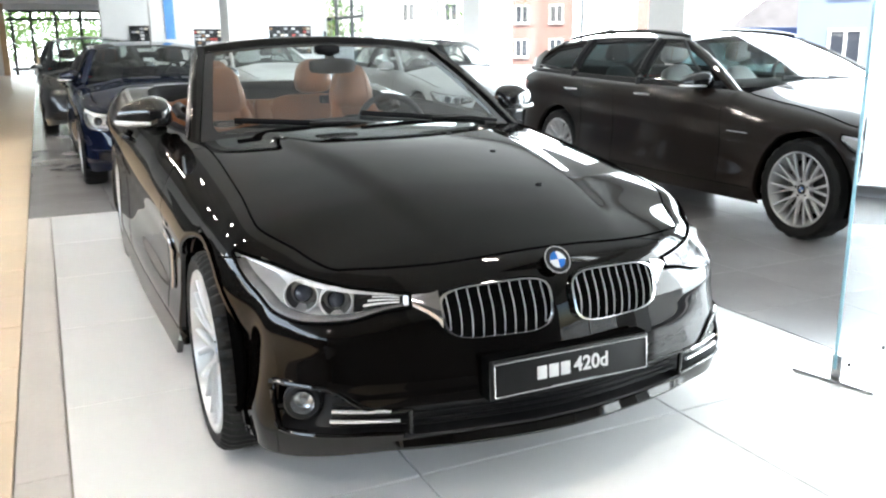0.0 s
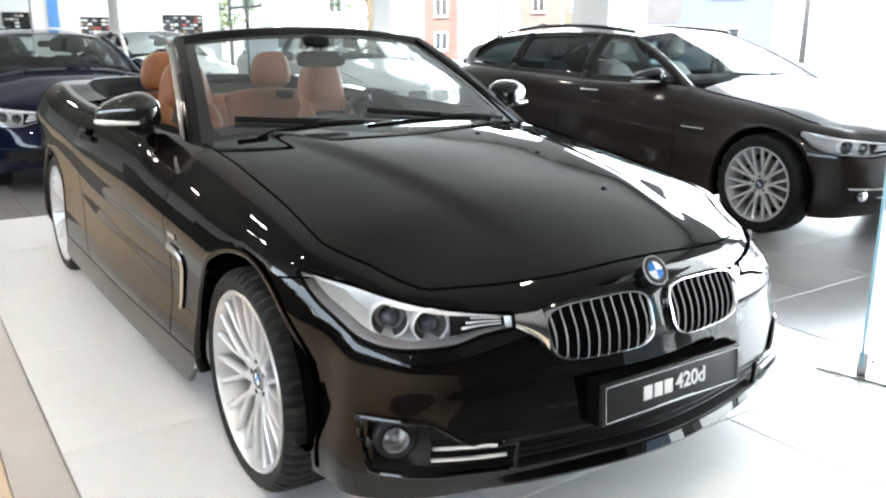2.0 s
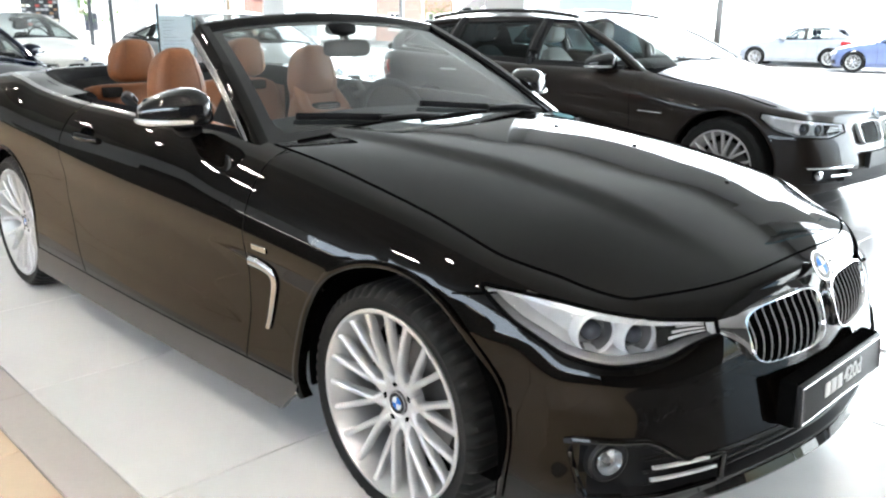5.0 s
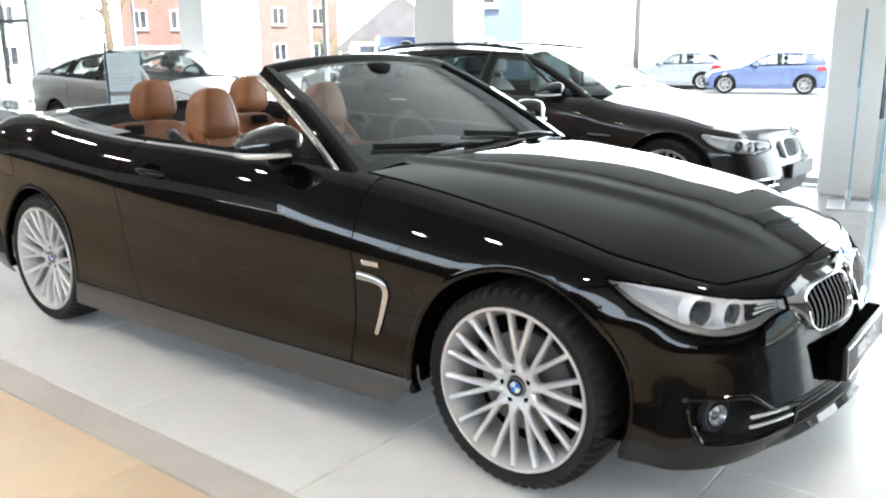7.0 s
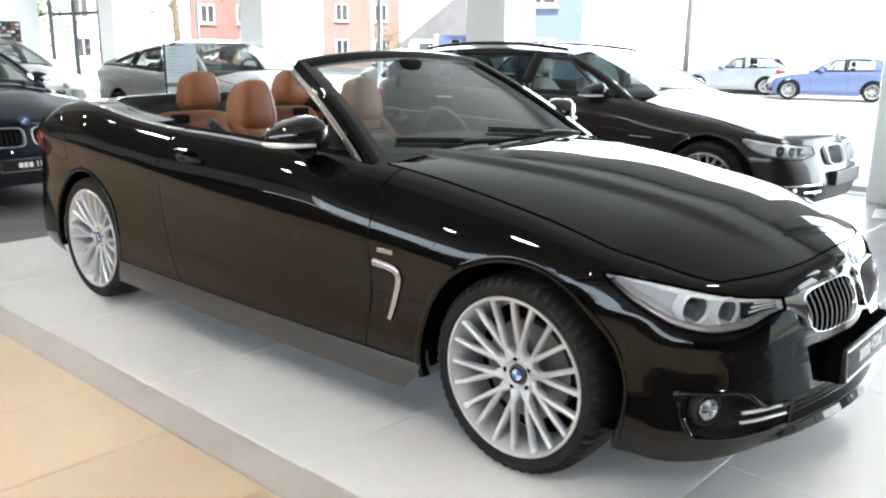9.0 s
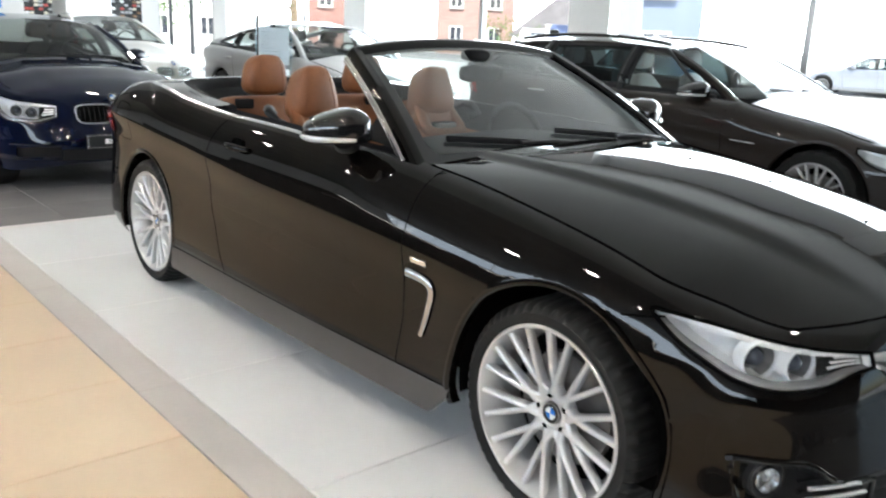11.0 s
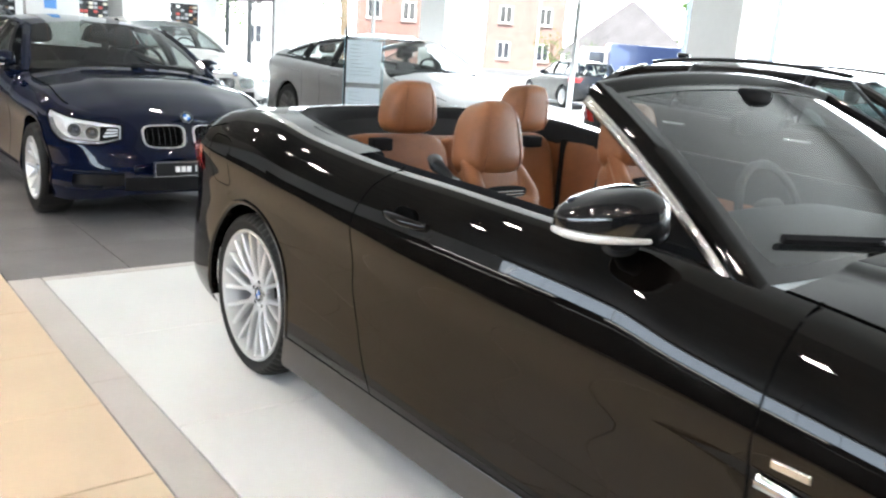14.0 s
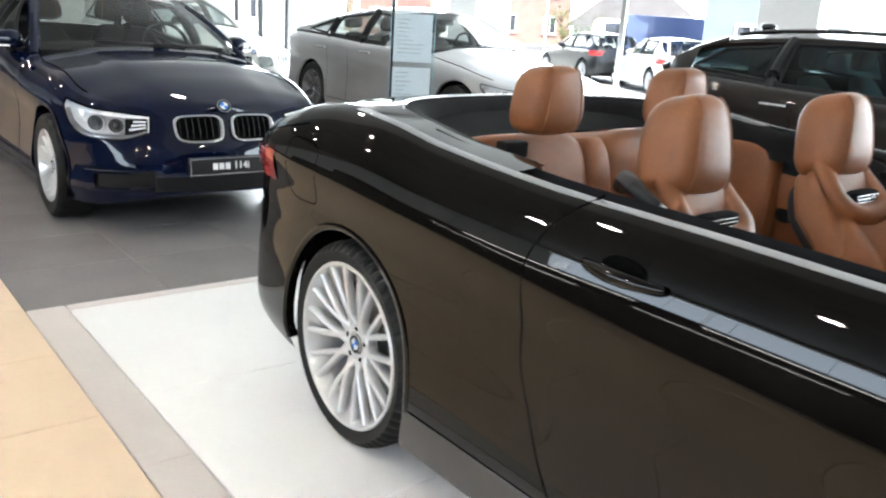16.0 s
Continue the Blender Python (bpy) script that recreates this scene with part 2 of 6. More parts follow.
def smooth_step(a, b, x):
    s = min(1.0, max(0.0, (x - a) / (b - a)))
    return s * s * (3 - 2 * s)


def grid(rows, closed_u=False, closed_v=False, bm=None, keep=None):
    """Faces between rows of points."""
    bm = bm or bmesh.new()
    vs = [[bm.verts.new(p) for p in r] for r in rows]
    n, k = len(rows), len(rows[0])
    for i in range(n if closed_u else n - 1):
        for j in range(k if closed_v else k - 1):
            q = [vs[i][j], vs[(i + 1) % n][j], vs[(i + 1) % n][(j + 1) % k], vs[i][(j + 1) % k]]
            if keep and not keep(sum((v.co for v in q), Vector()) / 4, i, j):
                continue
            try:
                bm.faces.new(q)
            except ValueError:
                pass
    return bm


def thick(bm, d):
    """Gives a sheet thickness d."""
    bm.normal_update()
    bmesh.ops.solidify(bm, geom=bm.faces[:], thickness=d)
    return bm


def tube(points, r, seg=8, closed=False, bm=None, flat=1.0, up=None):
    """A round or flattened bar along points; r may be a function of 0..1."""
    pts = [Vector(p) for p in points]
    rows = []
    n = len(pts)
    for i, p in enumerate(pts):
        a = pts[(i - 1) % n] if closed or i else pts[i]
        b = pts[(i + 1) % n] if closed or i < n - 1 else pts[i]
        d = (b - a).normalized()
        u = Vector(up) if up else (Vector((0, 0, 1)) if abs(d.z) < 0.95 else Vector((1, 0, 0)))
        s = d.cross(u).normalized()
        w = s.cross(d).normalized()
        rr = r(i / max(1, n - 1)) if callable(r) else r
        rows.append([p + s * rr * math.cos(2 * math.pi * j / seg) + w * rr * flat * math.sin(2 * math.pi * j / seg) for j in range(seg)])
    bm = grid(rows, closed_u=closed, closed_v=True, bm=bm)
    if not closed:
        bm.verts.ensure_lookup_table()
        first = len(bm.verts) - n * seg
        for base in (first, first + (n - 1) * seg):
            try:
                bm.faces.new([bm.verts[base + j] for j in range(seg)])
            except ValueError:
                pass
        bmesh.ops.recalc_face_normals(bm, faces=bm.faces[:])
    return bm


def lathe(profile, seg=32, axis="x", m=None, bm=None):
    """Turns (along, radius) pairs about an axis."""
    rows = []
    for a, r in profile:
        row = []
        for j in range(seg):
            c, s = math.cos(2 * math.pi * j / seg) * r, math.sin(2 * math.pi * j / seg) * r
            p = Vector((a, c, s)) if axis == "x" else Vector((c, a, s)) if axis == "y" else Vector((c, s, a))
            row.append(m @ p if m else p)
        rows.append(row)
    bm = grid(rows, closed_v=True, bm=bm)
    bmesh.ops.remove_doubles(bm, verts=bm.verts[:], dist=1e-5)
    bmesh.ops.recalc_face_normals(bm, faces=bm.faces[:])
    return bm


def pillow(size, e1=0.5, e2=0.5, m=None, nu=18, nv=28, shape=None, bm=None):
    """A rounded-box lump (superellipsoid), with an optional reshaping of its points."""
    def pw(v, e):
        return math.copysign(abs(v) ** e, v)
    rows = []
    for i in range(nu + 1):
        la = -math.pi / 2 + math.pi * i / nu
        row = []
        for j in range(nv):
            lo = 2 * math.pi * j / nv
            p = Vector((size[0] * pw(math.cos(la), e1) * pw(math.cos(lo), e2), size[1] * pw(math.cos(la), e1) * pw(math.sin(lo), e2), size[2] * pw(math.sin(la), e1)))
            if shape:
                p = Vector(shape(p))
            row.append(m @ p if m else p)
        rows.append(row)
    bm = grid(rows, closed_v=True, bm=bm)
    bmesh.ops.remove_doubles(bm, verts=bm.verts[:], dist=1e-6)
    bmesh.ops.recalc_face_normals(bm, faces=bm.faces[:])
    return bm


def extrude_poly(poly, a, b, axis="y", bevel=0.0):
    """A slab from a flat outline between a and b along an axis."""
    bm = bmesh.new()
    def at(p, d):
        return (p[0], d, p[1]) if axis == "y" else (d, p[0], p[1]) if axis == "x" else (p[0], p[1], d)
    v0 = [bm.verts.new(at(p, a)) for p in poly]
    v1 = [bm.verts.new(at(p, b)) for p in poly]
    n = len(poly)
    bm.faces.new(v0), bm.faces.new(v1[::-1])
    for i in range(n):
        bm.faces.new([v0[i], v0[(i + 1) % n], v1[(i + 1) % n], v1[i]])
    bmesh.ops.recalc_face_normals(bm, faces=bm.faces[:])
    if bevel:
        bmesh.ops.bevel(bm, geom=[e for e in bm.edges if e.calc_face_angle(0) > 0.6], offset=bevel, segments=2, affect="EDGES", profile=0.5)
    return bm


def text_mesh(body, size, m, extrude=0.001, bold=0.0):
    """Lettering in the built-in font as a mesh, centred on m's origin, facing m's z."""
    cu = bpy.data.curves.new("lettering", "FONT")
    cu.body, cu.size, cu.extrude, cu.align_x, cu.align_y, cu.offset = body, size, extrude, "CENTER", "CENTER", bold
    ob = new("lettering", cu)
    me = bpy.data.meshes.new_from_object(ob.evaluated_get(bpy.context.evaluated_depsgraph_get()))
    bpy.data.objects.remove(ob)
    bpy.data.curves.remove(cu)
    me.transform(m)
    return me

# ---- motor-car bodywork ----
class Shell:
    """The skin that wraps a car from nose to tail: a plan outline, lower and upper edges and how far each height lies inside the outline."""

    def __init__(self, outline, zb, zt, inset, count=300):
        p = np.array(outline, float)
        dense = []
        for i in range(len(p) - 1):
            a, b = p[max(0, i - 1)], p[min(len(p) - 1, i + 2)]
            if i == 0:
                a = np.array((-p[1][0], p[1][1]))
            if i == len(p) - 2:
                b = np.array((-p[-2][0], p[-2][1]))
            for s in np.linspace(0, 1, 60, endpoint=False):
                dense.append(0.5 * (2 * p[i] + (p[i + 1] - a) * s + (2 * a - 5 * p[i] + 4 * p[i + 1] - b) * s * s + (3 * p[i] - a - 3 * p[i + 1] + b) * s ** 3))
        dense.append(p[-1])
        dense = np.array(dense)
        arc = np.r_[0, np.cumsum(np.linalg.norm(np.diff(dense, axis=0), axis=1))]
        self.n = count
        u = np.linspace(0, arc[-1], count)
        self.xy = np.stack([np.interp(u, arc, dense[:, k]) for k in (0, 1)], 1)
        d = np.gradient(self.xy, axis=0)
        d /= np.linalg.norm(d, axis=1)[:, None]
        self.nor = np.stack([d[:, 1], -d[:, 0]], 1)
        self.nor[0], self.nor[-1] = (0, -1), (0, 1)
        self.zb, self.zt, self.inset = zb, zt, inset
        self.pts = [(float(p[0]), float(p[1]), float(q[0]), float(q[1])) for p, q in zip(self.xy, self.nor)]
        self.length = arc[-1]

    def base(self, u):
        f = min(max(u, 0.0), self.n - 1.001)
        i = int(f)
        w = f - i
        v = 1 - w
        a, b = self.pts[i], self.pts[i + 1]
        return (a[0] * v + b[0] * w, a[1] * v + b[1] * w), (a[2] * v + b[2] * w, a[3] * v + b[3] * w)

    def P(self, u, z, out=0.0, side=1):
        b, n = self.base(u)
        k = self.inset(b[1], z, n[1]) - out
        return Vector((side * (b[0] - n[0] * k), b[1] - n[1] * k, z))

    def N(self, u, side=1):
        n = self.base(u)[1]
        return Vector((side * n[0], n[1], 0)).normalized()

    def find(self, value, z, axis, a, b):
        for _ in range(17):
            m = (a + b) / 2
            if self.P(m, z)[axis] < value:
                a = m
            else:
                b = m
        return (a + b) / 2

    def at_x(self, x, z):
        return self.find(x, z, 0, 0, self.n * 0.22)

    def at_y(self, y, z):
        return self.find(y, z, 1, 0, self.n - 1)

    def top(self, u, side=1, out=0.0):
        y = self.base(u)[0][1]
        return self.P(u, self.zt(y), out, side)

    def band(self, rows, keep):
        """The skin all round, where keep(u, z, side) holds."""
        full = [(-1, i) for i in range(self.n - 1, 0, -1)] + [(1, i) for i in range(self.n)]
        pts = []
        for side, i in full:
            y = self.pts[i][1]
            lo, hi = self.zb(y), self.zt(y)
            pts.append([self.P(i, lo + (hi - lo) * (1 - (1 - j / rows) ** 1.15), 0, side) for j in range(rows + 1)])

        def keep_face(c, i, j):
            side, k = full[i]
            return keep(k + (0.5 if side > 0 else -0.5), c.z, side, c)

        return grid(pts, keep=keep_face)


def plan_outline(fo, wb, ro, w):
    return [(0, -fo), (.31 * w, -fo + .030), (.57 * w, -fo + .094), (.77 * w, -fo + .21), (.885 * w, -fo + .40), (.945 * w, -.15), (.972 * w, .2), (.983 * w, .6),
            (w, 1.4), (w, wb - .5), (w, wb), (.975 * w, wb + .42 * ro), (.90 * w, wb + .70 * ro), (.72 * w, wb + .89 * ro), (.38 * w, wb + .98 * ro), (0, wb + ro)]


def skin_inset(zt, roll, radius, crease, nose, tail, dish=0.022, sill=0.05, flare=0.0, rise=0.05, swage=0.0, lean=0.0, corner=0.0):
    def inset(y, z, ny):
        d, r = zt(y) - z, radius(y)
        k = roll(y) * (1 - math.sqrt(max(0.0, 1 - (1 - max(0.0, d) / r) ** 2))) if d < r else 0.0
        k += sill * smooth_step(0.30, 0.14, z) - swage * smooth_step(0.46, 0.31, z)
        c = crease(y) - z
        if c > 0:
            k += dish * smooth_step(0, 0.13, c) * (1 - smooth_step(0.22, 0.44, c))
        else:
            k += rise * -c
        f, b = smooth_step(0.45, 0.97, -ny), smooth_step(0.45, 0.97, ny)
        wing = flare * smooth_step(-.74, -.46, y) * (1 - smooth_step(-.12, .30, y)) * smooth_step(.68, .52, z)
        k += lean * smooth_step(-.26, -.48, y) * (z - .32)
        wing += corner * smooth_step(-.78, -.60, y) * (1 - smooth_step(-.50, -.38, y)) * smooth_step(.66, .52, z)
        return k * (1 - f - b) + nose(z) * f + tail(z) * b - wing

    return inset


def snap_arches(bm, hubs, radius):
    for v in bm.verts:
        if abs(v.co.x) < 0.55:
            continue
        for hy, hz in hubs:
            d = Vector((v.co.y - hy, v.co.z - hz))
            rr = radius(hy, v.co.y, v.co.z) if callable(radius) else radius
            if 0.5 * rr < d.length < rr + 0.016:
                d *= rr / d.length
                if d.length and v.co.z > 0.1:
                    v.co.y, v.co.z = hy + d.x, hz + d.y


def surface_line(shell, pts, side, width, out=0.0008, mat=None, name="seam", parent=None, step=0.03):
    """A thin strip that lies on the skin along (y, z) pairs."""
    fy = spl(*[(i, p[0]) for i, p in enumerate(pts)])
    fz = spl(*[(i, p[1]) for i, p in enumerate(pts)])
    n = max(6, int(sum(math.dist(pts[i], pts[i + 1]) for i in range(len(pts) - 1)) / step))
    c = []
    for i in range(n + 1):
        t = (len(pts) - 1) * i / n
        c.append((fy(t), fz(t)))
    rows = []
    for i, (y, z) in enumerate(c):
        a, b = c[max(0, i - 1)], c[min(n, i + 1)]
        dy, dz = b[0] - a[0], b[1] - a[1]
        ln = math.hypot(dy, dz) or 1
        oy, oz = -dz / ln * width / 2, dy / ln * width / 2
        row = []
        for s, o in ((-1, 0), (-0.6, out), (0.6, out), (1, 0)):
            zz = z + s * oz
            row.append(shell.P(shell.at_y(y + s * oy, zz), zz, o, side))
        rows.append(row)
    return part(name, grid(rows), mat, parent)


def roundel(r, m, parent, name="badge"):
    """A round enamel badge in plain shapes: metal edge, black ring, four quarters."""
    bm = lathe([(0.0, 0.001), (0.0, r * 1.0), (r * .06, r * 1.02), (r * .13, r), (r * .13, r * .93)], 32, "z")
    ring = lathe([(r * .09, r * .93), (r * .12, r * .92), (r * .12, r * .60)], 32, "z")
    for f in ring.faces:
        f.material_index = 1
    join(bm, ring)
    rows = [[Vector((math.cos(a) * q, math.sin(a) * q, r * (.125 + .05 * (1 - (q / r / .6) ** 2)))) for q in (r * .02, r * .2, r * .4, r * .59)] for a in np.linspace(0, 2 * math.pi, 33)]
    core = grid(rows)
    for f in core.faces:
        c = f.calc_center_median()
        f.material_index = 2 if c.x * c.y > 0 else 3
    join(bm, core)
    edge = lathe([(r * .12, r * .62), (r * .15, r * .60), (r * .12, r * .58)], 32, "z")
    join(bm, edge)
    bm.transform(m)
    return part(name, bm, [M["satin"], M["black_trim"], M["badge_white"], M["badge_blue"]], parent, "round blue and white enamel badge")


_wheel_cache = {}


def wheel(parent, at, side, radius=0.328, rim=0.262, pairs=10, turn=0.0, rim_mat="rim", far=False):
    """Tyre with rim, spokes, brake disc and badge. side: -1 looks to -x."""
    key = (radius, rim, pairs, rim_mat, far)
    if key not in _wheel_cache:
        seg = 60 if far else 168
        prof = [(.09, rim - .004, 0), (.104, rim + .008, 0), (.112, (rim + radius) / 2, 0), (.106, radius - .018, 0), (.092, radius - .006, 1), (.07, radius - .001, 1), (.0, radius, 0),
                (-.07, radius - .001, 1), (-.092, radius - .006, 1), (-.106, radius - .018, 1), (-.1125, radius - .030, 0), (-.112, (rim + radius) / 2, 0), (-.106, rim + .010, 0), (-.094, rim - .002, 0)]
        rows = []
        for x, r, g in prof:
            rows.append([Vector((x, math.cos(2 * math.pi * j / seg) * (r - (.010 if g and j % 3 == 0 else 0)), math.sin(2 * math.pi * j / seg) * (r - (.010 if g and j % 3 == 0 else 0)))) for j in range(seg)])
        bt = grid(rows, closed_v=True)
        bmesh.ops.recalc_face_normals(bt, faces=bt.faces[:])
        tyre = mesh_of(bt, "tyre", M["tyre"], angle=24)
        barrel = lathe([(-.104, rim + .004), (-.108, rim + .001), (-.108, rim - .006), (-.100, rim - .011), (-.080, rim - .016), (-.062, rim - .030), (-.02, rim - .036), (.06, rim - .036), (.09, rim)], 64, "x")
        barrel = mesh_of(barrel, "rim", M[rim_mat])
        sp = bmesh.new()
        prof_s = [(.040, .016, -.062, .030), (.075, .0125, -.073, .032), (.13, .0095, -.085, .030), (.19, .0088, -.092, .027), (rim - .020, .0100, -.096, .024), (rim - .006, .0125, -.100, .018)]
        lean = spl((.04, -.55), (.10, -.28), (rim, .0))
        rows = []
        for r, w, x, d in prof_s:
            off = lean(r) * .042
            rows.append([Vector((x + d, r, off - w * .8)), Vector((x + .006, r, off - w)), Vector((x, r, off - w * .55)), Vector((x - .001, r, off)), Vector((x, r, off + w * .55)), Vector((x + .006, r, off + w)), Vector((x + d, r, off + w * .8))])
        grid(rows, bm=sp)
        bmesh.ops.recalc_face_normals(sp, faces=sp.faces[:])
        spoke_a = mesh_of(sp, "spoke", M[rim_mat], angle=50)
        spoke_b = spoke_a.copy()
        spoke_b.transform(Matrix.Diagonal((1, 1, -1, 1)))
        spoke_b.flip_normals()
        hub = lathe([(-.03, .070), (-.055, .068), (-.064, .058), (-.066, .040), (-.062, .034)], 40, "x")
        hub = mesh_of(hub, "hub", M[rim_mat])
        # near-black disc on the hub face, painting the shade inside a bolt hole
        bolt_pits = mesh_of(lathe([(-.0665, .0001), (-.0665, .0105), (-.05, .0105)], 10, "x"), "wheel_bolt", M["seam"])
        disc = mesh_of(lathe([(.0, .03), (-.008, .05), (-.008, .165), (.012, .168), (.012, .03)], 40, "x"), "brake_disc", M["disc"])
        well = mesh_of(lathe([(.035, .001), (.035, rim - .03)], 32, "x"), "inner_face", M["seam"])
        _wheel_cache[key] = (tyre, barrel, spoke_a, spoke_b, hub, bolt_pits, disc, well)
    tyre, barrel, spoke_a, spoke_b, hub, bolt_pits, disc, well = _wheel_cache[key]
    w = part("wheel", tyre, None, parent, "black low-profile tyre on a silver alloy rim")
    w.matrix_local = Matrix.Translation(at) @ (Matrix.Rotation(math.pi, 4, "Z") if side > 0 else Matrix.Identity(4))
    part("rim", barrel, None, w, "silver alloy rim")
    step = 2 * math.pi / pairs
    for k in range(pairs):
        for me, o in ((spoke_a, -.25), (spoke_b, .25)):
            s = part("spoke", me, None, w)
            s.matrix_local = Matrix.Rotation(turn + step * (k + o), 4, "X")
    part("hub", hub, None, w)
    for k in range(5):
        part("wheel_bolt", bolt_pits, None, w).location = (0, math.cos(turn + 1.257 * k) * .0545, math.sin(turn + 1.257 * k) * .0545)
    part("brake_disc", disc, None, w)
    part("inner_face", well, None, w)
    roundel(.031, Matrix.Translation((-.0655, 0, 0)) @ Matrix.Rotation(-math.pi / 2, 4, "Y"), w, "hub_badge")
    return w


def headlight(shell, root, side, x_in, y_out, low, high, rings=2, mirror_group=None, dark="lamp_dark"):
    """A recessed lamp with reflector, light rings and a clear cover that follows the skin."""
    u0, u1 = shell.at_x(x_in, (low(0) + high(0)) / 2), shell.at_y(y_out, high(1) - .004)
    def pt(s, t, out):
        z = low(s) + (high(s) - low(s)) * t
        return shell.P(u0 + (u1 - u0) * s, z, out, side)
    ns, ntt = 28, 8
    cover = grid([[pt(i / ns, j / ntt, .004 + .006 * math.sin(math.pi * i / ns)) for j in range(ntt + 1)] for i in range(ns + 1)])
    if side > 0:
        bmesh.ops.reverse_faces(cover, faces=cover.faces[:])
    # housing behind the cover
    def depth(s, t):
        return -.005 - .085 * (smooth_step(0, .16, s) * smooth_step(1, .90, s)) * (smooth_step(0, .12, t) * smooth_step(1, .80, t))
    housing = grid([[pt(i / ns, j / ntt, depth(i / ns, j / ntt)) for j in range(ntt + 1)] for i in range(ns + 1)])
    body = part("headlight", housing, M["lamp_white"], root, "clear headlight with twin light rings")
    part("cover", cover, M["lamp_glass"], body, "clear cover")
    # upper brow, dark outer and lower bezel
    brow = grid([[pt(s, t, o) for t, o in ((1.0, .003), (.95, .006), (.84, .002), (.80, -.022), (.83, -.03))] for s in np.linspace(.02, .97, 26)])
    part("brow", brow, M["lamp_white"], body, "bright upper light blade")
    lower = grid([[pt(s, t, o) for t, o in ((.0, .002), (.10, .002), (.16, -.012), (.13, -.03))] for s in np.linspace(.03, .97, 26)])
    part("bezel", lower, M[dark], body)
    inner = grid([[pt(s, t, -.012 - .02 * (s / .26)) for t in (.14, .4, .6, .82)] for s in np.linspace(.03, .27, 8)])
    part("inner_bezel", inner, M["piano_black"], body)
    for k, (s, t, r) in enumerate(((.36, .48, .044), (.56, .49, .047)) if rings == 2 else ((.5, .5, .055),)):
        c = pt(s, t, -.028)
        n = shell.N(u0 + (u1 - u0) * s, side)
        n = (n * .45 + Vector((side * .12, -1, 0)) * .55).normalized()
        q = n.to_track_quat("Z", "Y").to_matrix().to_4x4()
        m = Matrix.Translation(c) @ q
        part("light_ring", lathe([(0.0, r * .93), (.010, r * .95), (.010, r * 1.0), (.0, r * 1.02), (-.035, r * 1.02)], 36, "z", m), M["badge_white"], body, "bright light ring")
        part("lens_shroud", lathe([(-.002, r * .93), (-.03, r * .76), (-.03, r * .50)], 32, "z", m), M["lamp_dark"], body)
        part("projector_lens", lathe([(-.026, r * .56), (-.010, r * .52), (.0, r * .36), (.005, r * .18), (.006, .0005)], 32, "z", m), M["lens"], body, "dark round projector lens")
    for k in range(3):
        rib = grid([[pt(s, .30 + .16 * k + o, -.004 - .025 * (s / .3)) for o in (0, .02, .07, .09)] for s in np.linspace(.05, .22 - .02 * k, 5)])
        part("light_blade", rib, M["lamp_white"], body)
    # gasket round the opening
    loop = [pt(s, 0, .003) for s in np.linspace(0, 1, 30)] + [pt(1, t, .003) for t in np.linspace(.15, .85, 5)] + [pt(s, 1, .003) for s in np.linspace(1, 0, 30)] + [pt(0, t, .003) for t in np.linspace(.85, .15, 4)]
    part("gasket", tube(loop, .0055, 6, closed=True), M["seam"], body)

    def inside(u, z, sd):
        if sd != side or not u0 <= u <= u1:
            return False
        s = (u - u0) / (u1 - u0)
        return low(s) - .002 <= z <= high(s) + .002
    return inside


def headlight_zone(shell, x_in, y_out, low, high):
    u0, u1 = shell.at_x(x_in, (low(0) + high(0)) / 2), shell.at_y(y_out, high(1) - .004)
    def inside(u, z):
        s = (u - u0) / (u1 - u0)
        return 0 <= s <= 1 and low(s) <= z <= high(s)
    return inside


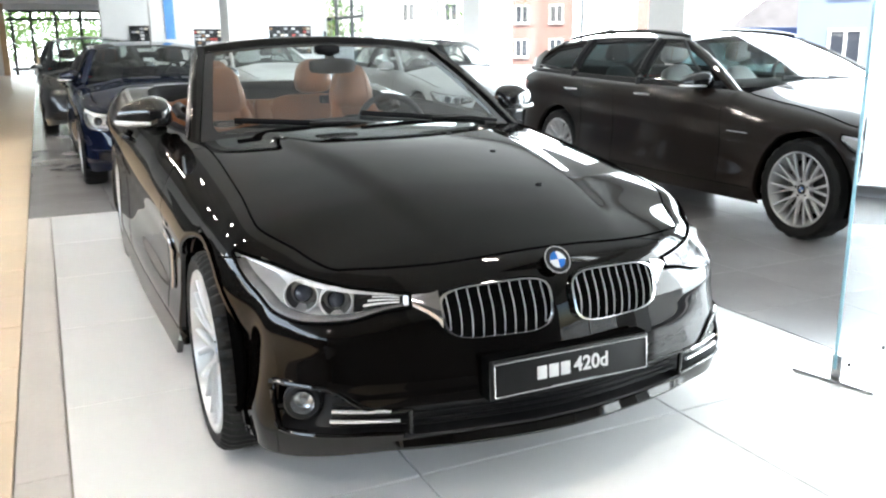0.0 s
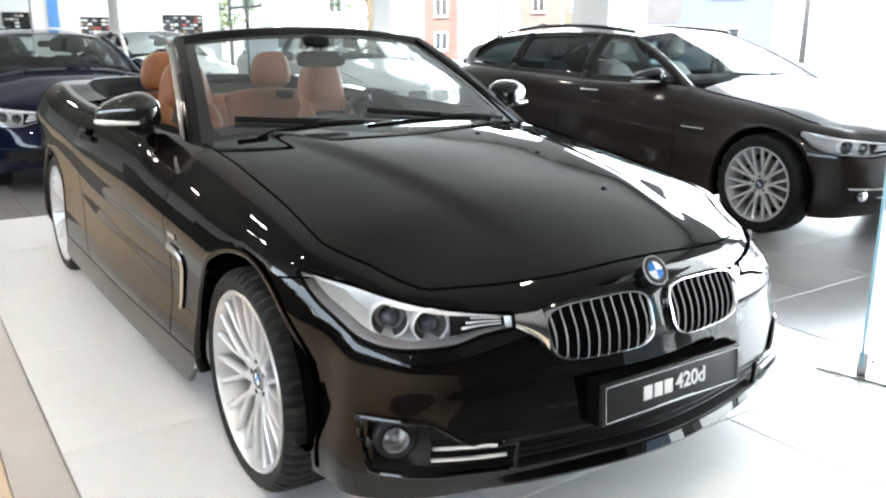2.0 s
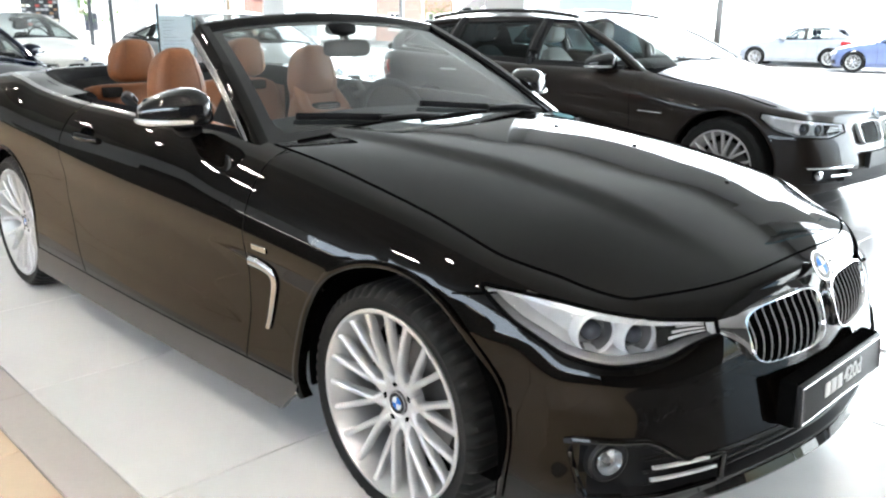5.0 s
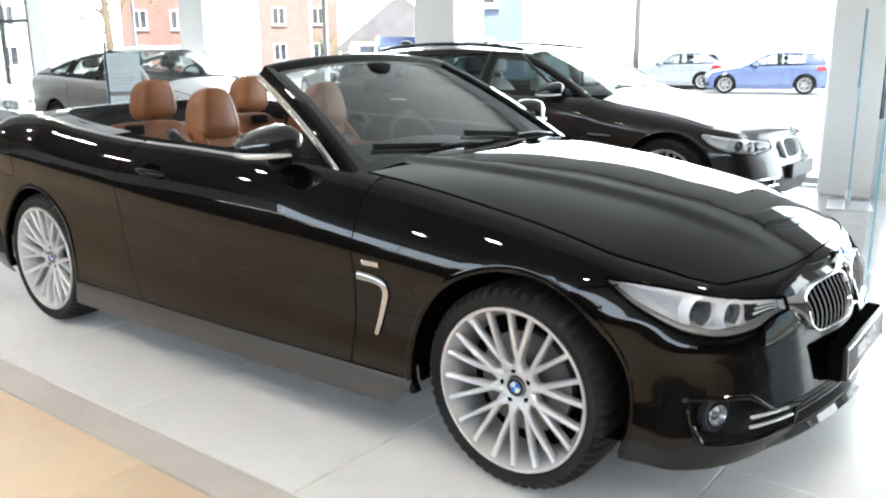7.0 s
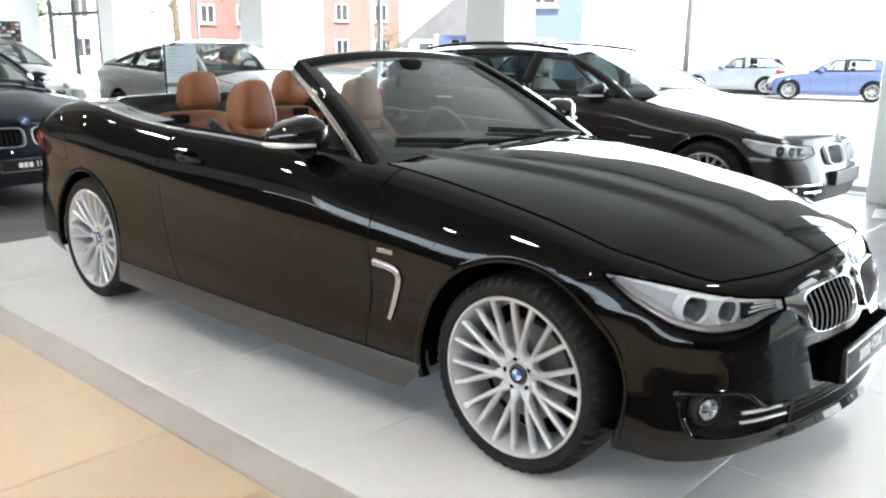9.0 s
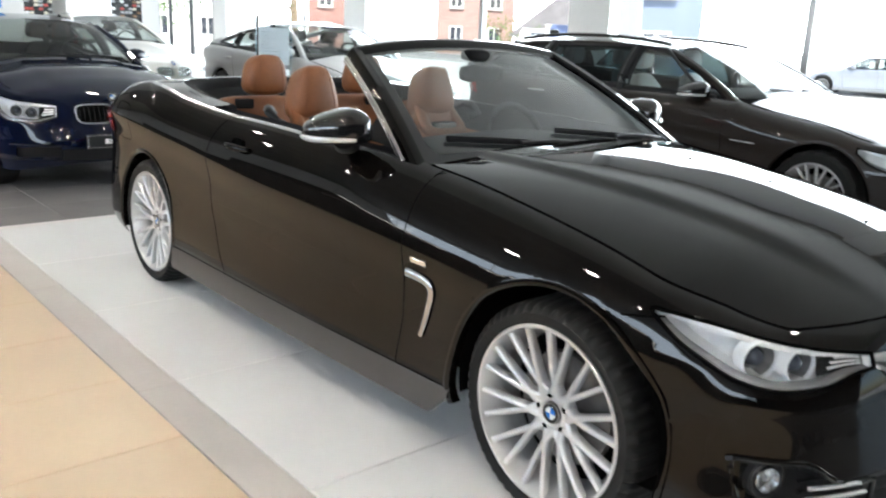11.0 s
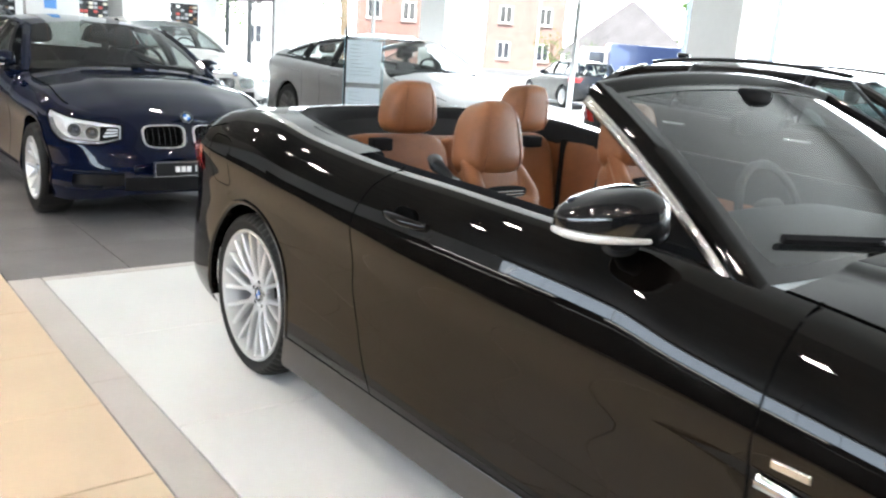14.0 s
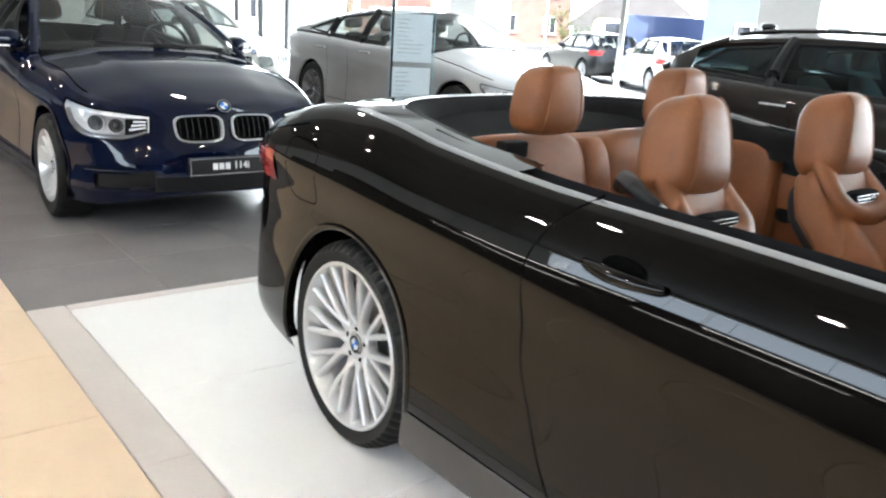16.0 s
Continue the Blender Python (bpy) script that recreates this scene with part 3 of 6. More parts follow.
def kidney(shell, root, side, xi, xo, z0, z1, proud=.020, bars=9, slope=.06, e=.50, outer=.0, bar_mat="satin", bar_r=.0019, rim_mat="chrome"):
    """One half of the radiator grille: bright surround, dark mesh behind, upright bars."""
    cx, a, cz, b = (xi + xo) / 2, (xo - xi) / 2, (z0 + z1) / 2, (z1 - z0) / 2
    def ring_at(th, grow=1.0):
        c, s = math.cos(th), math.sin(th)
        fx, fz = math.copysign(abs(c) ** e, c), math.copysign(abs(s) ** e, s)
        x = cx + a * grow * fx * (1 - .10 * (1 - fz) / 2 * (1 if fx > 0 else .3))
        return x, cz + b * grow * fz + slope * (x - cx) * (.5 + .5 * fz) * -1
    def on(x, z, out):
        p = shell.P(shell.at_x(max(.003, x), z), z, out, side)
        return p
    def deep(x, z, back):
        p = on(x, z, proud)
        p.y += back
        return p
    back = grid([[deep(*ring_at(th, g), proud - .004) for g in (.02, .4, .75, 1.0)] for th in np.linspace(0, 2 * math.pi, 41)])
    g = part("grille", back, M["seam"], root, "black grille with bright upright bars in a chrome surround")
    prof = ((1.02, .026), (1.045, .008), (1.03, -.006), (.995, -.006), (.965, .004), (.965, .030))
    rows = []
    for th in np.linspace(0, 2 * math.pi, 64, endpoint=False):
        x, z = ring_at(th)
        k = 1 + outer * smooth_step(.55, 1.0, (x - cx) / a) * smooth_step(-.9, .2, (z - cz) / b)
        row = []
        for q, (gr, dy) in enumerate(prof):
            x1, z1_ = ring_at(th, 1 + (gr - 1) * (k if gr > 1 else 1))
            row.append(deep(x1, z1_, dy))
        rows.append(row)
    part("surround", grid(rows, closed_u=True), M[rim_mat], g, "polished chrome surround")
    for i in range(bars):
        x = xi + (xo - xi) * (i + .75) / (bars + .5)
        th = math.acos(max(-1, min(1, math.copysign(abs((x - cx) / a) ** (1 / e), x - cx))))
        zt_, zb_ = ring_at(th)[1], ring_at(-th)[1]
        lo, hi = deep(x, zb_, .005), deep(x, zt_, .002)
        line = [lo.lerp(hi, t) + Vector((0, -.012 * math.sin(math.pi * min(1, t * 1.1)), 0)) for t in np.linspace(.03, .97, 9)]
        part("bar", tube(line, bar_r, 6, flat=1.3, up=(1, 0, 0)), M[bar_mat], g)
        part("bar_fin", tube([p + Vector((0, .006, 0)) for p in line], bar_r * .9, 6, flat=2.2, up=(1, 0, 0)), M["seam"], g)
    return g


def number_board(root, y, z, words, bars_first=True, w=.26, h=.055, name="display_plate", tilt=0.0):
    """A dark show plate with a bright edge, three plain blocks for a maker's mark and a type number."""
    m = Matrix.Translation((0, y, z)) @ Matrix.Rotation(radians(tilt), 4, "X")
    bm = box(-w, w, -.006, .010, -h, h, .004)
    bm.transform(m)
    p = part(name, bm, M["black_trim"], root, "black display plate with a pale type number")
    rim_pts = [(-w + .009, -h + .009), (w - .009, -h + .009), (w - .009, h - .009), (-w + .009, h - .009)]
    fr = bmesh.new()
    for i in range(4):
        (ax, az), (bx, bz) = rim_pts[i], rim_pts[(i + 1) % 4]
        tube([(ax, -.0075, az), (bx, -.0075, bz)], .0022, 6, bm=fr)
    fr.transform(m)
    part("plate_edge", fr, M["satin"], p)
    for k in range(3):
        bl = box(-.118 + .038 * k, -.118 + .038 * k + .031, -.0085, -.005, -.019, .019, .002)
        bl.transform(m)
        part("maker_block", bl, M["print_white"], p)
    me = text_mesh(words, .058, m @ Matrix.Translation((.060, -.0065, .001)) @ Matrix.Rotation(math.pi / 2, 4, "X"), .001, .0012)
    me.materials.append(M["print_white"])
    part("lettering", me, None, p)
    ln = box(-.075, .075, -.0085, -.005, -h + .008, -h + .014)
    ln.transform(m)
    part("small_print", ln, M["satin"], p)
    return p


def door_mirror(root, base, tip, z, side, paint, parent_label=""):
    """A wing mirror: painted cap, bright lower blade, glass and foot."""
    cx, cy = side * (abs(base[0]) + abs(tip)) / 2 + side * .015, base[1]
    def cap_shape(p):
        q = p.copy()
        t = (side * q.x / .114 + 1) / 2
        q.z *= 1.16 - .95 * max(0.0, t - .30) ** 1.4 - .25 * max(0.0, .25 - t) if q.z > 0 else .40
        q.y = q.y * (1 - .20 * t * t) + .045 * t * t
        return q
    turn = Matrix.Translation((cx - side * .010, cy, z - .004)) @ Matrix.Rotation(radians(side * 14), 4, "Z")
    bm = pillow((.114, .085, .080), .60, .66, turn, 24, 38, cap_shape)
    cap = part("wing_mirror", bm, M[paint], root, "painted wing mirror with a bright lower blade")
    blade = []
    for a in np.linspace(radians(-100), radians(12), 22):
        c, s = math.cos(a), math.sin(a)
        q = Vector((side * .114 * math.copysign(abs(c) ** .66, c), .085 * math.copysign(abs(s) ** .66, s), -.010))
        q = Vector(cap_shape(Vector((q.x, q.y, 0)))) + Vector((0, 0, -.012))
        blade.append(turn @ Vector((q.x * 1.005, q.y * 1.005, q.z)))
    part("blade", tube(blade, lambda t: .0085 * (1 - .45 * abs(2 * t - 1) ** 3), 8, flat=1.15), M["trim_bright"], cap, "bright lower blade")
    glass_pane = pillow((.082, .012, .046), .4, .5, Matrix.Translation((cx - side * .012, cy + .058, z + .012)) @ Matrix.Rotation(radians(side * 14), 4, "Z"), 10, 20)
    part("mirror_glass", glass_pane, M["lens"], cap)
    foot = [Vector((side * (abs(base[0]) - .01), base[1] + .03, z - .055)), Vector((side * (abs(base[0]) + .04), base[1] + .015, z - .050)), Vector((cx - side * .03, cy, z - .035))]
    part("mirror_foot", tube(foot, .034, 12, flat=.7), M["black_trim"], cap)
    return cap


def seat(root, at, style="leather", wide=.25, tall=.62, name="front_seat", accent="leather"):
    """An upholstered car seat that faces -y: cushion, bolsters, backrest, headrest."""
    x, y, z = at
    m = Matrix.Translation((x, y, z))
    lean = Matrix.Rotation(radians(-17), 4, "X")
    cushion = pillow((wide, .26, .085), .45, .5, m @ Matrix.Translation((0, -.24, 0)))
    s = part(name, cushion, M[style], root, "tan leather seat" if style == "leather" else "grey leather seat")
    for sd in (-1, 1):
        part("bolster", pillow((.055, .25, .075), .6, .6, m @ Matrix.Translation((sd * (wide - .03), -.22, .045)), 12, 18), M[style], s)
    def back(p):
        q = p.copy()
        t = (q.z / (tall / 2) + 1) / 2
        q.x *= 1 - .46 * smooth_step(.40, 1.0, t)
        q.y += -.035 * math.sin(math.pi * t) + .02 * t + .075 * smooth_step(.48, .76, t) * (1 if style == "leather" else 0)
        return q
    bt = m @ lean @ Matrix.Translation((0, .02, tall / 2))
    part("backrest", pillow((wide - .015, .070, tall / 2), .42, .55, bt, 22, 32, back), M[style], s)
    part("back_shell", pillow((wide - .035, .050, tall / 2 - .03), .42, .5, bt @ Matrix.Translation((0, .045, -.01)), 16, 24, back), M["dark_leather"], s)
    for sd in (-1, 1):
        def side_roll(p, sd=sd):
            q = p.copy()
            t = (q.z / (tall * .38) + 1) / 2
            thin = 1 - .55 * smooth_step(.45, 1, t)
            q.x, q.y = q.x * thin, q.y * thin
            q.x -= sd * .115 * smooth_step(.50, 1.05, t)
            q.y += -.02 * math.sin(math.pi * t) + .060 * smooth_step(.55, 1, t)
            return q
        part("side_bolster", pillow((.058, .075, tall * .40), .85, .75, m @ lean @ Matrix.Translation((sd * (wide - .05), -.035, tall * .38)), 18, 18, side_roll), M[style], s)
    return s


def headrest(root, at, size=(.135, .062, .105), style="leather", name="headrest", lean=8, nip=.0, taper=.0):
    """A padded headrest that narrows to the top, with a stitched middle panel."""
    def shape(p):
        q = p.copy()
        t = max(0.0, (q.z / size[2] + 1) / 2)
        q.x *= 1 - (.24 + taper) * t ** 1.6 - nip * (1 - t)
        q.y += .016 * (1 - (q.x / size[0]) ** 2) * (-1 if q.y < 0 else .2) - .012 * (2 * t - 1)
        return q
    m = Matrix.Translation(at) @ Matrix.Rotation(radians(-lean), 4, "X")
    h = part(name, pillow(size, .62, .50, m, 26, 40, shape), M[style], root, "padded tan leather headrest" if style == "leather" else "padded grey headrest")
    for sd in (-1, 1):
        line = []
        for t in np.linspace(.04, .96, 22):
            zz = (2 * t - 1) * size[2] * .985
            q = Vector((sd * size[0] * .60, -size[1] * (max(0.0, 1 - abs(zz / size[2]) ** (2 / .62)) ** (.62 / 2)) * .985, zz))
            line.append(m @ Vector(shape(q)))
        part("stitch_line", tube(line, .0022, 5), M["stitch"], h)
    return h

# ---- the open car on the white floor ----
def build_convertible():
    root = thing("convertible", "black open-top convertible with tan leather seats on the white floor", "car")
    HUBS = ((0.0, .328), (2.81, .328))
    zb = spl((-.81, .222), (-.70, .215), (-.55, .202), (-.42, .194), (-.36, .190), (.4, .165), (2.4, .165), (3.2, .20), (3.6, .26), (3.86, .30))
    zt = spl((-.81, .672), (-.66, .690), (-.52, .712), (-.43, .734), (-.31, .764), (-.12, .808), (.32, .880), (.54, .909), (.64, .920), (.78, .934), (1.0, .949), (1.34, .957), (1.6, .965), (2.0, .972), (2.45, 1.0),
             (2.75, 1.035), (3.0, 1.045), (3.2, 1.03), (3.4, .985), (3.58, .935), (3.75, .905), (3.87, .895))
    roll = spl((-.8, .10), (-.5, .070), (-.3, .088), (0, .128), (.5, .152), (.78, .143), (1.0, .097), (1.34, .082), (2.4, .089), (2.75, .098), (3.05, .13), (3.4, .13), (3.7, .11))
    radius = spl((-.8, .10), (-.3, .12), (0, .19), (.6, .22), (1.0, .205), (2.6, .21), (3.1, .20), (3.6, .14))
    crease = spl((-.5, .60), (.2, .655), (.57, .685), (.97, .712), (1.68, .752), (2.4, .815), (3.0, .85), (3.8, .87))
    nose = spl((.15, .070), (.20, .032), (.26, .009), (.32, .003), (.40, .015), (.48, .031), (.56, .048), (.62, .068), (.66, .085), (.70, .108))
    tail = spl((.2, .08), (.35, .02), (.5, .0), (.7, .02), (.80, .05), (.88, .09), (.92, .12))
    sh = Shell(plan_outline(.80, 2.81, 1.05, .912), zb, zt, skin_inset(zt, roll, radius, crease, nose, tail, .016, .040, .014, .15, .004, .13, .030), 330)

    low = spl((0, .608), (.12, .600), (.28, .578), (.46, .574), (.64, .590), (.84, .640), (1, .712))
    high = spl((0, .640), (.25, .655), (.5, .675), (.75, .697), (1, .722))
    lamp_zone = headlight_zone(sh, .425, -.285, low, high)

    def arch_r(hy, y, z):
        if hy > 1:
            return .368
        if y > 0:
            return .378
        return .378 - .008 * smooth_step(.60, .35, z)

    def in_arch(c):
        return abs(c.x) > .5 and any(math.hypot(c.y - hy, c.z - hz) < arch_r(hy, c.y, c.z) - .006 for hy, hz in HUBS)

    def front_hole(c, z):
        ax = abs(c.x)
        if c.y > -.42 or ax > .764:
            return False
        if ax > .46:
            k = (ax - .455) / .345
            return .276 + .012 * k + .030 * smooth_step(.88, 1, k) < z < .338 + .066 * smooth_step(.25, .62, k) - .015 * smooth_step(.9, 1, k)
        return .268 < z < .340

    def in_door(c):
        rear = 2.03 - .16 * smooth_step(.62, .30, c.z) - .10 * smooth_step(.86, 1.0, c.z)
        return .63 < c.y < rear and c.z > .287

    def keep_body(u, z, sd, c):
        under_sill = .30 < c.y < 2.46 and c.z < .270
        return not (in_arch(c) or in_door(c) or lamp_zone(u, z) or front_hole(c, z) or under_sill)

    bm = sh.band(46, keep_body)
    snap_arches(bm, HUBS, arch_r)
    part("body", bm, M["black_paint"], root, "glossy brownish-black painted bodywork", angle=60)
    for sd in (-1, 1):
        part("door", sh.band(46, lambda u, z, s, c, sd=sd: s == sd and in_door(c)), M["black_paint"], root, "closed glossy black door", angle=60)

    # bonnet
    zc = spl((-.80, .655), (-.74, .680), (-.70, .704), (-.62, .746), (-.45, .812), (-.2, .874), (.2, .934), (.5, .953), (.74, .956))
    def bonnet_point(u, s, lift=0.0):
        e = sh.top(u)
        x = e.x * s
        z = e.z + (max(zc(e.y), e.z) - e.z) * (1 - abs(s) ** 2.4)
        xr = .27 + .20 * (e.y + .7) / 1.4
        z += .013 * smooth_step(-.70, -.30, e.y) * (1 - smooth_step(xr - .020, xr + .046, abs(x))) * smooth_step(0, .25, 1 - abs(s))
        return Vector((x, e.y, z + lift))
    u_end = sh.at_y(.70, .90)
    us = list(np.linspace(0.0, u_end, 64))
    ss = [math.sin(math.pi / 2 * t) for t in np.linspace(-1, 1, 73)]
    part("bonnet", grid([[bonnet_point(u, s) for s in ss] for u in us][::-1]), M["black_paint"], root, "long glossy black bonnet with two raised creases", angle=60)
    for sd in (-1, 1):
        line = [bonnet_point(u, sd * .998, .0012) for u in np.linspace(sh.at_y(-.39, .74), u_end, 40)]
        part("bonnet_gap", tube(line, .0028, 6), M["seam"], root)
    gap = []
    for x in np.linspace(-.79, .79, 61):
        y = -.668 + .27 * (abs(x) / .78) ** 2.6
        a, b = 0.0, float(u_end)
        for _ in range(24):
            mm = (a + b) / 2
            if sh.top(mm).y < y:
                a = mm
            else:
                b = mm
        s = max(-.998, min(.998, x / max(.02, sh.top(b).x)))
        gap.append(bonnet_point(b, s, .0012))
    part("bonnet_gap", tube(gap, .0028, 6), M["seam"], root)

    # rear deck round the opening
    x_open = spl((2.2, .70), (2.6, .69), (2.85, .65), (3.0, .56), (3.09, .40), (3.13, .20), (3.14, .0))
    zd = spl((2.5, 1.02), (3.0, 1.052), (3.2, 1.05), (3.45, 1.02), (3.65, .975), (3.86, .91))
    u_deck = np.linspace(sh.at_y(2.2, .9), sh.n - 1.01, 60)
    def deck_point(u, t, sd):
        e = sh.top(u)
        xi = x_open(e.y) if e.y < 3.14 else 0.0
        xi = min(xi, e.x - .02)
        x = xi + (e.x - xi) * t
        z = e.z + (max(zd(e.y), e.z) - e.z) * (1 - abs(x / e.x) ** 2.4) if e.x > 1e-4 else e.z
        return Vector((sd * x, e.y, z))
    for sd in (-1, 1):
        rows = [[deck_point(u, t, sd) for t in np.linspace(0, 1, 12)] for u in u_deck]
        bmd = grid(rows if sd > 0 else rows[::-1])
        part("rear_deck", bmd, M["black_paint"], root, "glossy black rear deck", angle=60)
    # lip into the cabin, all round the opening
    rim_line = [sh.P(sh.at_y(y, .95), sh.zt(y), -.004, 1) for y in np.linspace(.86, 2.25, 26)]
    back_line = [deck_point(u, 0, 1) for u in u_deck if 2.25 < sh.top(u).y < 3.14]
    contour = rim_line + back_line + [Vector((0, 3.142, zd(3.14)))]
    ring = contour + [Vector((-p.x, p.y, p.z)) for p in contour[-2::-1]]
    n = len(ring)
    lip = []
    for i, p in enumerate(ring):
        c = Vector((p.x * .0, min(2.4, max(1.2, p.y)), p.z)) - p
        c.z = 0
        c = c.normalized() if c.length > .01 else Vector((0, -1, 0))
        lip.append([p + Vector((0, 0, -.001)), p + c * .016 + Vector((0, 0, -.004)), p + c * .045 + Vector((0, 0, -.010)), p + c * .064 + Vector((0, 0, -.028)), p + c * .075 + Vector((0, 0, -.10))])
    part("cabin_surround", grid(lip), M["cabin_black"], root, "black padded rim round the open cabin")
    strip = []
    for y in np.linspace(1.12, 2.95, 60):
        u = sh.at_y(y, .9)
        strip.append(u)
    for sd in (-1, 1):
        rows = [[sh.P(u, sh.zt(sh.base(u)[0][1]) + dz, o - .004, sd) for dz, o in ((-.005, .0030), (-.002, .0048), (.0010, .0045), (.0020, .0015), (.0010, -.001))] for u in strip]
        part("belt_trim", grid(rows), M["satin"], root, "satin metal strip along the belt line", angle=80)
    rows = []
    for i, p in enumerate(ring):
        if p.y < 2.9:
            continue
        rows.append(p + Vector((0, 0, .004)))
    part("rear_trim", tube(rows, .006, 6), M["satin"], root)

    # sill line and shut lines
    def cut(y):
        return .166 + .085 * smooth_step(.47, .36, y)
    for sd in (-1, 1):
        surface_line(sh, [(.40, .283), (1.2, .281), (2.42, .284)], sd, .006, .001, M["seam"], "sill_gap", root)
        surface_line(sh, [(.625, .925), (.622, .76), (.622, .5), (.635, .287)], sd, .006, .0008, M["seam"], "door_gap", root, .02)
        surface_line(sh, [(1.92, .985), (2.0, .90), (2.035, .80), (2.03, .60), (1.97, .45), (1.87, .287)], sd, .006, .0008, M["seam"], "door_gap", root, .02)
        sill = [[sh.P(sh.at_y(y, .28), .28, o, sd) + Vector((0, 0, z - .28)) for z, o in ((.281, -.006), (.279, .001), (.274, .004), (max(.195, cut(y)), .011), (max(.174, cut(y)), .008), (max(.166, cut(y)), -.012))] for y in np.linspace(.368, 2.445, 50)]
        part("sill", grid(sill), M["sill_floor_grey"], root, "glossy sill below the door, its grey holding the floor's reflection")
        # wheel-arch lips, liners and wheels
        for hy, hz in HUBS:
            rows = []
            for a in np.linspace(radians(-26), radians(206), 64):
                r0 = arch_r(hy, hy + math.cos(a) * .376, hz + math.sin(a) * .376) - .002
                y, z = hy + math.cos(a) * r0, hz + math.sin(a) * r0
                if z < sh.zb(y) + (.055 if 0 < y < 2 else .02):
                    continue
                p = sh.P(sh.at_y(y, z), z, .0, sd)
                r = Vector((0, math.cos(a), math.sin(a)))
                s = Vector((sd, 0, 0))
                rows.append([p + r * .020 + s * .001, p + r * .010 + s * .004, p + s * .003, p - r * .003 - s * .004, p - r * .002 - s * .035])
            part("arch_lip", grid(rows), M["black_paint"], root, angle=70)
            liner = []
            for a in np.linspace(radians(-32 if hy > 1 else -15), radians(195 if hy > 1 else 212), 40):
                y, z = hy + math.cos(a) * .376, hz + math.sin(a) * .376
                liner.append([Vector((sd * x, y, max(.262, z))) for x in (.845, .72, .50)])
            part("arch_liner", grid(liner), M["seam"], root)
        wheel(root, (sd * .760, 0.0, .328), sd, turn=.11)
        wheel(root, (sd * .778, 2.81, .328), sd, turn=.34)
    # underside
    part("underbody", box(-.62, .62, -.42, 3.45, .19, .30, .02), M["seam"], root, smooth=False)
    part("engine_bay", box(-.50, .50, -.62, .60, .24, .62, .05), M["seam"], root, smooth=False)

    # front: lamps, grille, plate, lower intakes
    for sd in (-1, 1):
        headlight(sh, root, sd, .425, -.285, low, high)
        kidney(sh, root, sd, .036, .355, .519, .654, .012, 10, .045, .50, .6, "bar", .0014)
        # bright wedge between grille and lamp
        rows = []
        for t in np.linspace(0, 1, 10):
            x = .352 + .075 * t
            z1, z0 = .648 - .012 * t ** .5, .552 + .059 * t ** .6
            rows.append([sh.P(sh.at_x(x, z0 + (z1 - z0) * q), z0 + (z1 - z0) * q, (.016 * (1 - t) + .006) - .006 * abs(2 * q - 1) ** 2, sd) for q in (0, .12, .3, .5, .7, .88, 1)])
        part("grille_wedge", grid(rows), M["chrome"], root, "chrome wedge between grille and headlight")
        # side intake with fog lamp
        def ip(x, z, out):
            return sh.P(sh.at_x(x, z), z, out, sd)
        pocket = []
        for x in np.linspace(.455, .778, 24):
            k = (x - .455) / .345
            z0, z1 = .274 + .012 * k + .030 * smooth_step(.88, 1, k), .340 + .066 * smooth_step(.25, .62, k) - .015 * smooth_step(.9, 1, k)
            pocket.append([ip(x, z0 + (z1 - z0) * q, o) for q, o in ((-.08, .006), (.02, .008), (.06, -.03), (.3, -.055), (.7, -.055), (.94, -.03), (.98, .008), (1.08, .006))])
        intake = part("air_intake", grid(pocket), M["black_trim"], root, "matt black lower air intake")
        def edge_z(x, q):
            k = (x - .455) / .345
            z0, z1 = .274 + .012 * k + .030 * smooth_step(.88, 1, k), .340 + .066 * smooth_step(.25, .62, k) - .015 * smooth_step(.9, 1, k)
            return z0 + (z1 - z0) * q
        xs = np.linspace(.458, .768, 18)
        ring_line = [ip(x, edge_z(x, -.03), .003) for x in xs] + [ip(.774, edge_z(.774, q), .003) for q in (.2, .5, .8)] + [ip(x, edge_z(x, 1.03), .003) for x in xs[::-1]]
        part("intake_rim", tube(ring_line, .0075, 8, closed=True), M["black_paint"], intake, "glossy rim of the intake")
        c = ip(.726, .356, -.020)
        m = Matrix.Translation(c) @ Vector((sd * .42, -1, .02)).to_track_quat("Z", "Y").to_matrix().to_4x4()
        part("fog_lamp", lathe([(-.03, .035), (.002, .034), (.006, .032), (.002, .030)], 32, "z", m), M["satin"], intake, "round fog lamp with a chrome ring")
        part("fog_lens", lathe([(.001, .030), (.006, .026), (.009, .014), (.010, .0005)], 28, "z", m), M["lamp_glass"], intake)
        part("fog_reflector", lathe([(.0, .030), (-.014, .024), (-.020, .010), (-.020, .0005)], 28, "z", m), M["satin"], intake)
        part("fog_bulb", lathe([(-.020, .010), (-.006, .009), (-.003, .0005)], 16, "z", m), M["lamp_dark"], intake)
        part("fog_surround", lathe([(-.02, .054), (-.002, .052), (.003, .046), (-.004, .035)], 32, "z", m), M["black_trim"], intake)
        for k, (z, x0, x1) in enumerate(((.349, .652, .508), (.322, .658, .486))):
            line = [ip(x, z - .006 * t, .006) for t, x in zip(np.linspace(0, 1, 12), np.linspace(x0, x1, 12))]
            part("intake_blade", tube(line, .0056, 8, flat=.85), M["trim_bright"], intake, "bright intake blade")
        for k in range(4):
            line = [ip(x, .290 + .030 * k, -.030) for x in np.linspace(.47, .66, 8)]
            part("intake_slat", tube(line, .006, 6, flat=.5), M["black_trim"], intake)
        line = [sh.P(sh.at_y(y, z), z, .001, sd) for y, z in zip(np.linspace(-.315, -.215, 8), np.linspace(.706, .690, 8))]
        part("bumper_gap", tube(line, .003, 5), M["seam"], root)
